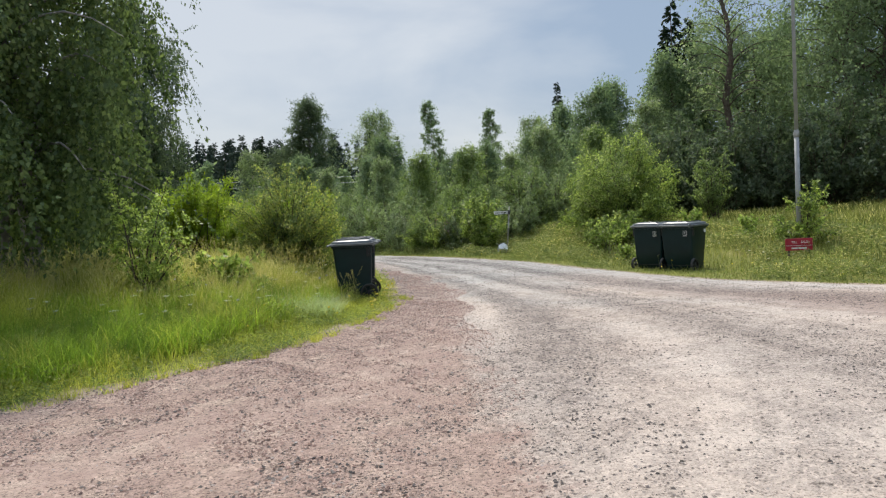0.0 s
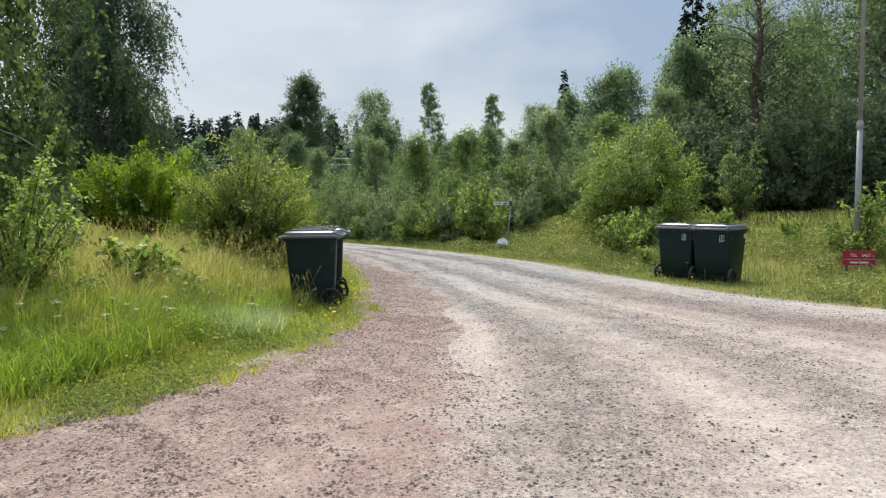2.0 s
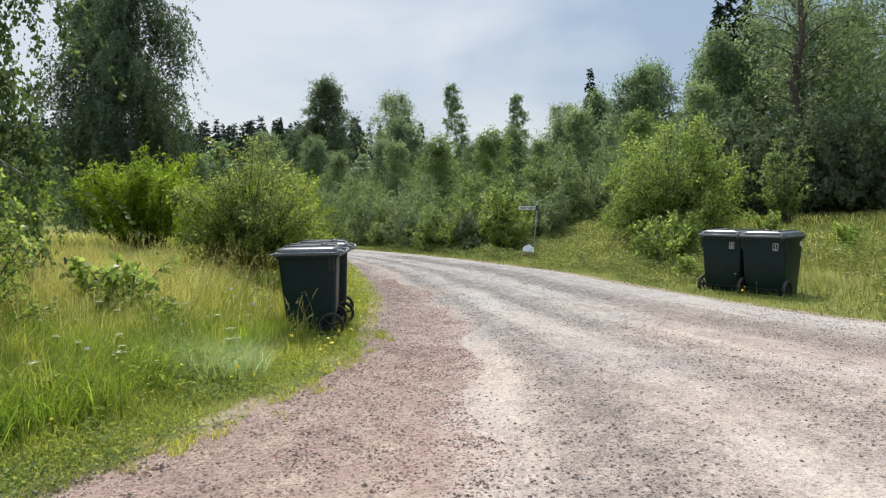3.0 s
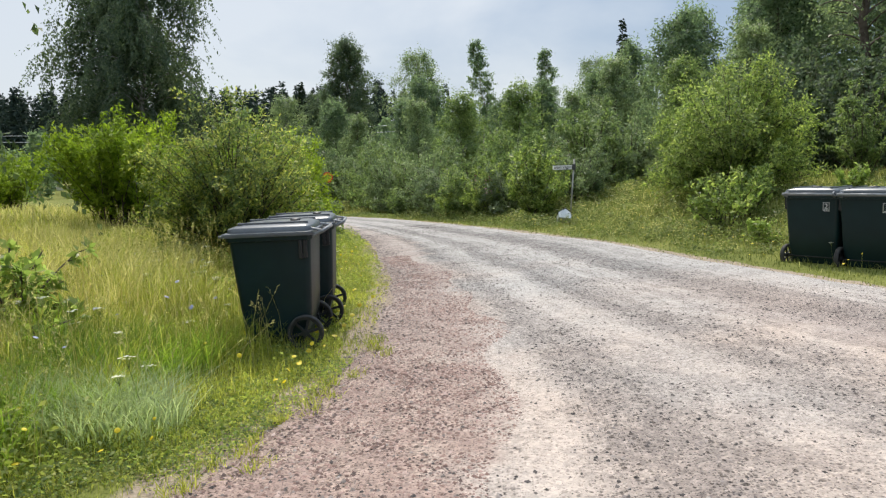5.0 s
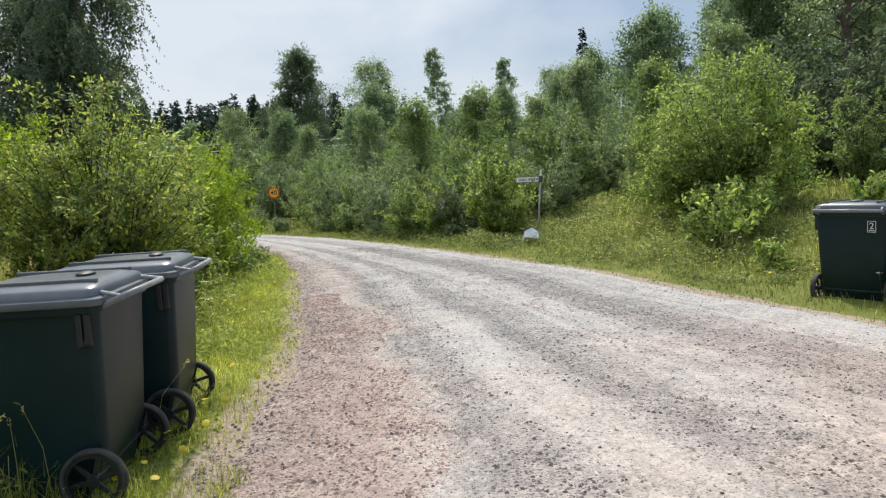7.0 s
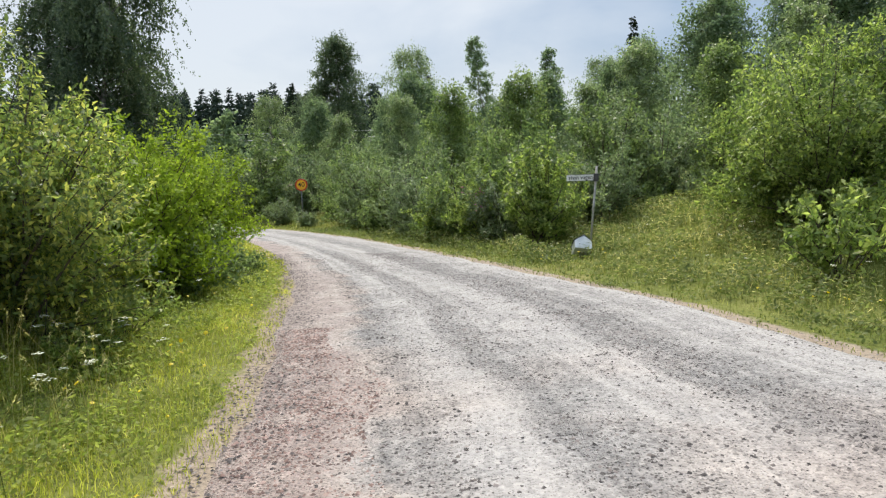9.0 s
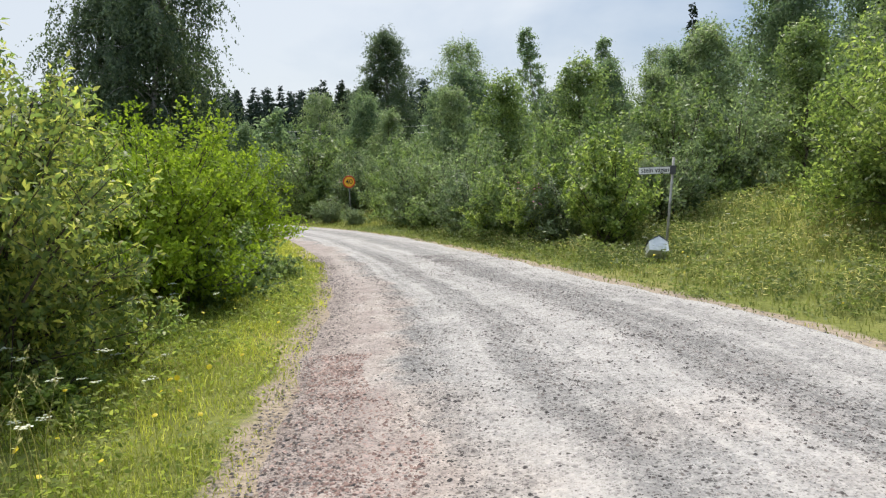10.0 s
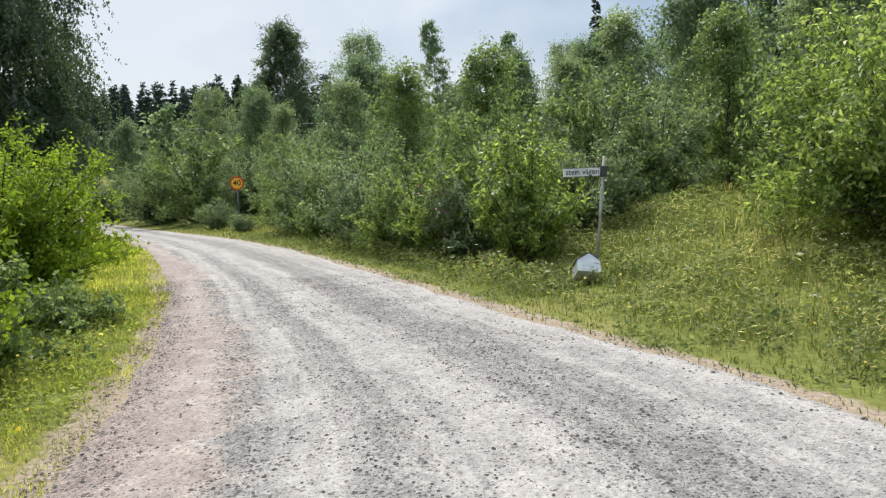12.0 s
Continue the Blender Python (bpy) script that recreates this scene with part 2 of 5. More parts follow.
def gravel_material():
    m, nt, lk, p = nodes_of("gravel_road")
    tc = nt.new("ShaderNodeTexCoord")
    c = tc.outputs["Object"]
    sep = nt.new("ShaderNodeSeparateXYZ")
    lk.new(tc.outputs["UV"], sep.inputs["Vector"])

    def math_of(how, a, b, c3=None):
        n = nt.new("ShaderNodeMath")
        n.operation = how
        for i, val in enumerate((a, b, c3)):
            if hasattr(val, "is_linked"):
                lk.new(val, n.inputs[i])
            elif val is not None:
                n.inputs[i].default_value = val
        return n.outputs[0]

    # wheel tracks: long bands that run with the road, wavering a little
    mp = nt.new("ShaderNodeMapping")
    mp.inputs["Scale"].default_value = (38.0, 0.16, 1.0)
    lk.new(tc.outputs["UV"], mp.inputs["Vector"])
    fine_band = noise_of(nt, lk, mp.outputs["Vector"], 1.0, 3, 0.5)
    broad = noise_of(nt, lk, c, 0.5, 4)
    waver = math_of("MULTIPLY_ADD", broad, 0.05, math_of("ADD", sep.outputs["X"], -0.025))
    stony = ramp(nt, lk, waver, [(u, (v, v, v)) for u, v in zip(TRACK_U, TRACK_V)])
    patchy = noise_of(nt, lk, c, 2.6, 5, 0.6)
    gate = math_of("ADD", math_of("MULTIPLY", stony, 0.56), math_of("ADD", math_of("MULTIPLY", fine_band, 0.9), math_of("MULTIPLY_ADD", patchy, 1.0, -0.75)))
    gate = ramp(nt, lk, gate, [(0.16, (0, 0, 0)), (0.80, (1, 1, 1))])
    pale = ramp(nt, lk, broad, [(0.35, (0.51, 0.42, 0.355)), (0.62, (0.525, 0.455, 0.40))])
    # further on the road is dressed with paler, greyer stone
    span = nt.new("ShaderNodeMapRange")
    span.inputs["From Min"].default_value, span.inputs["From Max"].default_value = 17.0, 25.0
    lk.new(math_of("MULTIPLY_ADD", broad, 14.0, sep.outputs["Y"]), span.inputs["Value"])
    pale = mixed(nt, lk, pale, (0.42, 0.395, 0.37), span.outputs["Result"])
    loose = ramp(nt, lk, noise_of(nt, lk, c, 3.0, 4), [(0.3, (0.26, 0.215, 0.19)), (0.7, (0.36, 0.305, 0.27))])
    loose = mixed(nt, lk, loose, (0.25, 0.24, 0.23), span.outputs["Result"])
    col = mixed(nt, lk, pale, loose, gate)
    # reddish crushed stone along the near shoulder, with a browner track in it and paler sand where wheels cut the corner
    red = ramp(nt, lk, patchy, [(0.3, (0.29, 0.195, 0.165)), (0.52, (0.36, 0.26, 0.215)), (0.72, (0.47, 0.365, 0.30))])
    strip = nt.new("ShaderNodeAttribute")
    strip.attribute_name = "shoulder"
    edge = math_of("MULTIPLY_ADD", broad, 0.9, math_of("MULTIPLY_ADD", patchy, 1.1, math_of("ADD", strip.outputs["Fac"], -1.0)))
    dust = ramp(nt, lk, edge, [(0.0, (0, 0, 0)), (0.20, (0.7, 0.7, 0.7)), (0.30, (0.45, 0.45, 0.45)), (0.5, (0, 0, 0))])
    col = mixed(nt, lk, col, (0.46, 0.39, 0.34), dust)
    fade = nt.new("ShaderNodeMapRange")
    fade.inputs["From Min"].default_value, fade.inputs["From Max"].default_value = 9.0, 17.0
    lk.new(sep.outputs["Y"], fade.inputs["Value"])
    brown = ramp(nt, lk, patchy, [(0.3, (0.27, 0.215, 0.19)), (0.52, (0.335, 0.275, 0.245)), (0.72, (0.44, 0.37, 0.325))])
    red = mixed(nt, lk, red, brown, fade.outputs["Result"])
    col = mixed(nt, lk, red, col, ramp(nt, lk, edge, [(0.0, (0.12, 0.12, 0.12)), (0.34, (1, 1, 1))]))
    # a darker, redder strip of loose stone where the side road swings in
    swing_in = ramp(nt, lk, math_of("MULTIPLY_ADD", patchy, 0.12, math_of("ADD", waver, -0.06)), [(0.47, (0, 0, 0)), (0.56, (0.8, 0.8, 0.8)), (0.71, (0.8, 0.8, 0.8)), (0.80, (0, 0, 0))])
    near_part = math_of("SUBTRACT", 1.0, fade.outputs["Result"])
    col = mixed(nt, lk, col, (0.29, 0.215, 0.185), math_of("MULTIPLY", swing_in, near_part))
    # single stones, three sizes; the loose bands hold more dark ones
    more = ramp(nt, lk, gate, [(0.0, (0.5, 0.5, 0.5)), (0.8, (1, 1, 1))])
    for scale, share, shade in ((26.0, 0.07, 0.36), (46.0, 0.18, 0.32), (80.0, 0.32, 0.36)):
        v = nt.new("ShaderNodeTexVoronoi")
        v.inputs["Scale"].default_value = scale
        lk.new(c, v.inputs["Vector"])
        hue = nt.new("ShaderNodeSeparateColor")
        lk.new(v.outputs["Color"], hue.inputs["Color"])
        dark = ramp(nt, lk, hue.outputs["Red"], [(share, (1, 1, 1)), (share + 0.02, (0, 0, 0))])
        round_gate = ramp(nt, lk, v.outputs["Distance"], [(0.36, (1, 1, 1)), (0.46, (0, 0, 0))])
        fac = mixed(nt, lk, mixed(nt, lk, dark, round_gate, 1.0, "MULTIPLY"), more, 1.0, "MULTIPLY")
        light = ramp(nt, lk, hue.outputs["Green"], [(0.0, (0.80, 0.80, 0.80)), (1.0, (1.22, 1.21, 1.20))])
        col = mixed(nt, lk, col, mixed(nt, lk, col, light, 0.85, "MULTIPLY"), more)
        col = mixed(nt, lk, col, mixed(nt, lk, col, (shade, shade * 0.97, shade * 0.96), 1.0, "MULTIPLY"), fac)
    lk.new(col, p.inputs["Base Color"])
    p.inputs["Roughness"].default_value = 0.9
    p.inputs["Specular IOR Level"].default_value = 0.25
    grains = nt.new("ShaderNodeTexVoronoi")
    grains.inputs["Scale"].default_value = 55.0
    lk.new(c, grains.inputs["Vector"])
    rough_h = mixed(nt, lk, grains.outputs["Distance"], noise_of(nt, lk, c, 130.0, 3), 0.4)
    rough_h = mixed(nt, lk, (0.3, 0.3, 0.3), rough_h, more)
    bump_of(nt, lk, rough_h, 0.9, 0.022, p)
    return m


soil, gravel = soil_material(), gravel_material()


# mesh helpers
def np_mesh(name, verts, faces):
    """A mesh from arrays: verts (n, 3) and a list of face arrays, each (m, 3) or (m, 4)."""
    me = bpy.data.meshes.new(name)
    faces = [np.asarray(f, dtype=np.int32) for f in faces if len(f)]
    loops = np.concatenate([f.ravel() for f in faces])
    sizes = np.concatenate([np.full(len(f), f.shape[1], dtype=np.int32) for f in faces])
    me.vertices.add(len(verts))
    me.vertices.foreach_set("co", np.asarray(verts, dtype=np.float32).ravel())
    me.loops.add(len(loops))
    me.loops.foreach_set("vertex_index", loops)
    me.polygons.add(len(sizes))
    me.polygons.foreach_set("loop_start", np.concatenate([[0], np.cumsum(sizes)[:-1]]).astype(np.int32))
    me.update(calc_edges=True)
    me.validate()
    return me


def part_np(name, verts, faces, material, parent=None, label=""):
    ob = new(name, np_mesh(name, verts, faces))
    ob.data.materials.append(material)
    if parent is not None:
        ob.parent = parent
    if label:
        tagged(ob, label)
    return ob


def part(name, bm, material, parent=None, label="", smooth=False):
    me = bpy.data.meshes.new(name)
    if smooth:
        for f in bm.faces:
            f.smooth = True
    bm.normal_update()
    bm.to_mesh(me)
    bm.free()
    me.materials.append(material)
    ob = new(name, me)
    if parent is not None:
        ob.parent = parent
    if label:
        tagged(ob, label)
    return ob


def empty(name, x=0, y=0, z=0, yaw=0, **tags):
    ob = new(name)
    ob.empty_display_size = 0.2
    ob.matrix_basis = pose(x, y, z, 0, 0, yaw)
    return tagged(ob, **tags)


def box(bm, x0, x1, y0, y1, z0, z1, bevel=0.0, m=None):
    made = bmesh.ops.create_cube(bm, size=1, matrix=Matrix.Translation(((x0 + x1) / 2, (y0 + y1) / 2, (z0 + z1) / 2)) @ Matrix.Diagonal((x1 - x0, y1 - y0, z1 - z0, 1)))
    vs = made["verts"]
    if bevel:
        es = list({e for v in vs for e in v.link_edges})
        out = bmesh.ops.bevel(bm, geom=es, offset=bevel, segments=2, affect="EDGES", profile=0.6)
        vs = list({v for f in out["faces"] for v in f.verts} | {v for v in vs if v.is_valid})
    if m is not None:
        bmesh.ops.transform(bm, matrix=m, verts=[v for v in vs if v.is_valid])
    return bm


def rod(bm, a, b, r, r2=None, sides=12):
    a, b = Vector(a), Vector(b)
    m = Matrix.Translation((a + b) / 2) @ (b - a).to_track_quat("Z", "Y").to_matrix().to_4x4()
    bmesh.ops.create_cone(bm, cap_ends=True, segments=sides, radius1=r, radius2=r if r2 is None else r2, depth=(b - a).length, matrix=m)
    return bm


def lathe(bm, profile, sides=28, m=None):
    """profile: (radius, height) pairs turned about z; closed to a ring if first and last match."""
    rings = [[bm.verts.new((r * math.cos(2 * math.pi * k / sides), r * math.sin(2 * math.pi * k / sides), h)) for k in range(sides)] for r, h in profile]
    for a, b in zip(rings, rings[1:]):
        for k in range(sides):
            bm.faces.new((a[k], a[(k + 1) % sides], b[(k + 1) % sides], b[k]))
    if m is not None:
        bmesh.ops.transform(bm, matrix=m, verts=[v for ring in rings for v in ring])
    return bm


def tubes(lines, sides=6):
    """Tapered tubes: lines of (points, radii). Returns verts and quads."""
    vs, fs, n0 = [], [], 0
    ang = np.arange(sides) * 2 * np.pi / sides
    for pts, rad in lines:
        pts, rad = np.asarray(pts, float), np.asarray(rad, float)
        d = np.gradient(pts, axis=0)
        d /= np.linalg.norm(d, axis=1, keepdims=True) + 1e-9
        ref = np.array([1.0, 0.0, 0.0]) if abs(d[0, 0]) < 0.8 else np.array([0.0, 1.0, 0.0])
        s = np.cross(d, ref)
        s /= np.linalg.norm(s, axis=1, keepdims=True) + 1e-9
        t = np.cross(d, s)
        ring = pts[:, None, :] + rad[:, None, None] * (np.cos(ang)[None, :, None] * s[:, None, :] + np.sin(ang)[None, :, None] * t[:, None, :])
        k = len(pts)
        vs.append(ring.reshape(-1, 3))
        i, j = np.meshgrid(np.arange(k - 1), np.arange(sides), indexing="ij")
        a = n0 + i * sides + j
        b = n0 + i * sides + (j + 1) % sides
        fs.append(np.stack([a, b, b + sides, a + sides], -1).reshape(-1, 4))
        n0 += k * sides
    return np.concatenate(vs), np.concatenate(fs)


def unit(v):
    return v / (np.linalg.norm(v, axis=-1, keepdims=True) + 1e-9)


def leaves(rng, base, way, length, width, up=0.5, out=None):
    """One folded, pointed leaf for each base point, along way; leaves turn towards out, the open side of the crown."""
    n = len(base)
    way = unit(way)
    facing = rng.normal(size=(n, 3)) + np.array([0, 0, up])
    if out is not None:
        facing = 0.55 * facing + unit(out) * 0.9
    side = unit(np.cross(way, facing))
    nrm = np.cross(side, way)
    L, W = length[:, None], width[:, None]
    mid = base + way * L * 0.45
    v = np.stack([base, mid + side * W * 0.5 + nrm * W * 0.16, base + way * L - nrm * L * 0.12, mid - side * W * 0.5 + nrm * W * 0.16], 1).reshape(-1, 3)
    return v, np.arange(n * 4).reshape(-1, 4)


# the lie of the land
EDGE_Y = np.array([-20, 1.0, 3.4, 4.8, 6.1, 6.7, 7.8, 9.4, 11, 12.5, 14.5, 16.5, 18.5, 20.5, 22.6, 25.5, 29, 34, 39, 45.5, 53, 60, 72])
EDGE_L = np.array([-30, -18, -8, -5.5, -3.75, -3.2, -2.2, -1.4, -0.98, -0.82, -0.92, -1.12, -1.55, -2.0, -2.5, -3.5, -5.0, -7.3, -10, -13.5, -17.8, -22, -30])
RIGHT_Y = np.array([-20, 1.0, 5, 6.5, 9, 11.7, 14.3, 16.2, 18.5, 20.6, 22.4, 25.2, 29, 33.8, 38.6, 44.2, 51, 58, 72])
RIGHT_X = np.array([30, 30, 18.5, 15, 10.9, 7.9, 5.5, 4.35, 3.35, 2.45, 1.4, 0.0, -1.7, -3.9, -6.4, -9.7, -13.6, -18, -27])
SHOULDER_Y = np.array([-20, 4, 9, 13, 16.5, 22, 29, 40, 72])
SHOULDER_X = np.array([1.2, 0.25, 0.0, 0.0, -0.6, -1.9, -4.6, -10.2, -29.8])
BASE_Y = np.array([-30, 0, 5, 10, 20, 25, 29, 34, 40, 45, 50, 55, 62, 90, 200, 320, 3000])
BASE_Z = np.array([0, 0, 0.02, 0.07, 0.07, 0.04, -0.05, -0.2, -0.4, -0.6, -0.8, -1.0, -1.15, -1.0, 8.0, 14.0, 14.0])


def wob(x, y, s):
    return np.sin(x * s * 1.3 + 1.7 * np.sin(y * s * 0.7 + 0.4)) * np.sin(y * s * 1.1 + 1.3 * np.sin(x * s * 0.9 + 2.1))


def left_edge(y):
    return np.interp(y, EDGE_Y, EDGE_L)


def right_edge(y):
    return np.interp(y, RIGHT_Y, RIGHT_X)


def beside(x, y):
    """Metres to the left of the road's left edge and to the right of its right edge (below 0: on the road)."""
    sl = (left_edge(y + 0.5) - left_edge(y - 0.5))
    sr = (right_edge(y + 0.5) - right_edge(y - 0.5))
    return (left_edge(y) - x) / np.sqrt(1 + sl * sl), (x - right_edge(y)) / np.sqrt(1 + sr * sr)


def base_z(x, y):
    """The road's own height: it falls a little towards its right edge on the wide part."""
    fall = np.clip((x - 1.0) / 3.5, 0, 1.2) * np.interp(y, [8, 13, 19, 25], [0, 0.11, 0.11, 0])
    return np.interp(y, BASE_Y, BASE_Z) - fall


def land(x, y):
    x, y = np.asarray(x, float), np.asarray(y, float)
    dl, dr = beside(x, y)
    z = base_z(x, y)
    z = z + np.interp(dl, [0.0, 0.45, 1.2, 5, 12, 30, 80], [0, 0.015, 0.03, 0.42, 0.85, 1.1, 1.6])
    z = z + np.interp(dr, [0.6, 1.9, 4.8, 9, 20, 60, 200], [0, 0.03, 0.55, 0.85, 1.4, 4.0, 9.0])
    off = np.clip(np.maximum(dl, dr) - 0.6, 0, 2) / 2
    return z + off * (0.05 * wob(x, y, 1.1) + 0.08 * wob(x, y, 0.35)) + np.clip(-x - 60, 0, 400) * 0.02


def stretch(fine_lo, fine_hi, step, far):
    inner = np.arange(fine_lo, fine_hi + step / 2, step)
    grow = np.cumsum(step * 1.22 ** np.arange(1, 60))
    hi = fine_hi + grow[grow < far]
    lo = fine_lo - grow[grow < far]
    return np.concatenate([lo[::-1], inner, hi])


def grid_faces(nx, ny):
    i, j = np.meshgrid(np.arange(ny - 1), np.arange(nx - 1), indexing="ij")
    a = (i * nx + j).ravel()
    return np.stack([a, a + 1, a + nx + 1, a + nx], -1)


gx, gy = stretch(-26, 26, 0.4, 3000), stretch(-12, 66, 0.4, 3000)
X, Y = np.meshgrid(gx, gy)
Z = land(X, Y)
DL, DR = beside(X, Y)
Z = Z - 0.06 * np.clip((-np.maximum(DL, DR) - 0.15) / 0.4, 0, 1)
ground = part_np("ground", np.stack([X, Y, Z], -1).reshape(-1, 3), [grid_faces(len(gx), len(gy))], soil)
ground.data.polygons.foreach_set("use_smooth", np.ones(len(ground.data.polygons), dtype=bool))
at = ground.data.attributes.new("verge", "FLOAT", "POINT")
at.data.foreach_set("value", np.maximum(DL, DR).astype(np.float32).ravel())
tagged(ground, "rough grassy soil with green and straw-dry patches", "ground", kind="structure")


def build_road():
    ys = np.concatenate([np.arange(-20, 3, 1.0), np.arange(3, 30, 0.22), np.arange(30, 72, 0.6)])
    us = np.linspace(0, 1, 61)
    rows, uv = [], []
    for y in ys:
        jl = 0.06 * math.sin(y * 1.9) * math.sin(y * 0.7 + 1) + 0.02 * math.sin(y * 5.1) * math.sin(y * 1.3)
        jr = 0.08 * math.sin(y * 1.7 + 2) * math.sin(y * 0.6) + 0.02 * math.sin(y * 4.7) * math.sin(y * 1.1)
        a, b = left_edge(y) + jl - 0.30, right_edge(y) + jr + 0.30
        x = a + (b - a) * us
        yy = np.full_like(x, y)
        z = base_z(x, yy) + 0.02
        inner = np.minimum(x - a, b - x)
        z = z - 0.10 * np.clip(1 - inner / 0.45, 0, 1) ** 1.5 + 0.012 * wob(x, yy, 2.2) + 0.006 * wob(x, yy, 6.0)
        rows.append(np.stack([x, yy, z], -1))
        uv.append(np.stack([us, yy], -1))
    v = np.concatenate(rows)
    ob = part_np("road", v, [grid_faces(len(us), len(ys))], gravel)
    ob.data.polygons.foreach_set("use_smooth", np.ones(len(ob.data.polygons), dtype=bool))
    lay = ob.data.uv_layers.new(name="UVMap")
    idx = np.zeros(len(ob.data.loops), dtype=np.int32)
    ob.data.loops.foreach_get("vertex_index", idx)
    lay.data.foreach_set("uv", np.concatenate(uv)[idx].astype(np.float32).ravel())
    at = ob.data.attributes.new("shoulder", "FLOAT", "POINT")
    at.data.foreach_set("value", (v[:, 0] - np.interp(v[:, 1], SHOULDER_Y, SHOULDER_X)).astype(np.float32))
    tagged(ob, "pale pinkish gravel road with wheel tracks and loose stones", "road", kind="structure")


build_road()


# grass, herbs and loose stones
def blades(rng, x, y, h, w, lean=0.35):
    n = len(x)
    z = land(x, y)
    base = np.stack([x, y, z - 0.01], -1)
    a = rng.uniform(0, 2 * np.pi, n)
    side = np.stack([np.cos(a), np.sin(a), np.zeros(n)], -1)
    b = rng.uniform(0, 2 * np.pi, n)
    bend = np.stack([np.cos(b), np.sin(b), np.zeros(n)], -1) * (h * np.abs(rng.normal(lean, lean * 0.6, n)))[:, None]
    up = np.array([0, 0, 1.0])
    mid = base + bend * 0.35 + up * (h * 0.6)[:, None]
    tip = base + bend + up * (h * rng.uniform(0.82, 1.0, n))[:, None]
    ww = w[:, None]
    v = np.stack([base - side * ww, base + side * ww, mid + side * ww * 0.75, mid - side * ww * 0.75, tip], 1).reshape(-1, 3)
    k = np.arange(n)[:, None] * 5
    return v, k + np.array([[0, 1, 2, 3]]), k + np.array([[3, 2, 4]])


def grass(name, label, material, rng, x, y, h, w, lean=0.35):
    v, q, t = blades(rng, x, y, h, w, lean)
    return tagged(part_np(name, v, [q, t], material), label, "grass", kind="stuff")


def scatter(rng, n, x0, x1, y0, y1):
    return rng.uniform(x0, x1, n), rng.uniform(y0, y1, n)


def from_path(x, y):
    return np.hypot(x - 0.3, y - np.clip(y, 0, 16))


def left_height(rng, x, y):
    dl, dr = beside(x, y)
    tall = np.interp(y, [4, 9, 12, 15, 19, 24], [0.30, 0.42, 0.52, 0.62, 0.4, 0.25])
    h = np.where(y > 14.2, np.interp(dl, [0, 0.4, 1.5, 2.2, 12], [0.04, 0.065, 0.10, 0.6, 0.8]),
                 np.interp(dl, [0, 0.3, 0.7, 1.7, 2.6, 12], [0.05, 0.10, 0.22, 0.6, 0.9, 1.0]))
    return np.where(h > 0.45, tall * h, h) * rng.uniform(0.55, 1.25, len(x)) * (1 + 0.35 * wob(x, y, 1.7) + 0.45 * wob(x, y, 4.3))


def lay_left(name, label, material, seed, n, keep_fn, wide=1.0, lean=0.5, tall=1.0, box4=(-14, -0.6, 2.5, 26)):
    rng = np.random.default_rng(seed)
    x, y = scatter(rng, n, *box4)
    dl, dr = beside(x, y)
    ok = (rng.random(n) < np.interp(x, [-14, -7.5], [0.06, 1.0])) & (dl > np.interp(y, [9, 12], [-0.12, 0.0])) & (rng.random(n) < np.clip(dl / np.interp(y, [8, 13], [0.6, 0.12]) + np.interp(y, [8, 13], [0.2, 0.6]) + 0.35 * wob(x, y, 3.1), 0.006, 1)) & keep_fn(rng, x, y, dl)
    x, y = x[ok], y[ok]
    h = left_height(rng, x, y) * tall
    w = (0.0019 + 0.0003 * from_path(x, y)) * wide * rng.uniform(0.7, 1.3, len(x))
    return grass(name, label, material, rng, x, y, h, w, lean)


lay_left("meadow_grass", "lush green grass on the verge beside the gravel", blade_green, 11, 470000,
         lambda r, x, y, d: r.random(len(x)) < np.clip(1.15 - 0.055 * from_path(x, y), 0.35, 1) * np.where(wob(x, y, 0.9) > 0.35, 0.75, 1.0) * np.where((d > 2.2) & (y > 11), 0.6, 1.0))
lay_left("dry_grass", "straw-coloured seeding grass in the meadow", blade_dry, 12, 380000,
         lambda r, x, y, d: (r.random(len(x)) < np.clip((d - 1.1) / 1.8, 0.012, 1.0) * np.interp(y, [9.5, 12.5, 17.5, 20], [0.15, 1.0, 1.0, 0.3])) & (wob(x, y, 0.6) > -0.6), 0.9, 0.4, 1.05)


def lay_far_left():
    rng = np.random.default_rng(13)
    x, y = scatter(rng, 70000, -34, -5, 8, 60)
    dl, dr = beside(x, y)
    ok = (dl > 3) & ((x < -9) | (y > 26)) & (rng.random(len(x)) < np.clip(1.3 - 0.028 * from_path(x, y), 0.12, 1))
    x, y = x[ok], y[ok]
    dry = rng.random(len(x)) < 0.3 + 0.3 * (wob(x, y, 0.3) > 0)
    h = rng.uniform(0.15, 0.42, len(x))
    w = 0.004 + 0.0006 * from_path(x, y)
    grass("field_grass", "green grass of the open field", blade_green, rng, x[~dry], y[~dry], h[~dry], w[~dry])
    grass("field_straw", "dry seeding grass of the open field", blade_dry, rng, x[dry], y[dry], h[dry] * 1.2, w[dry])


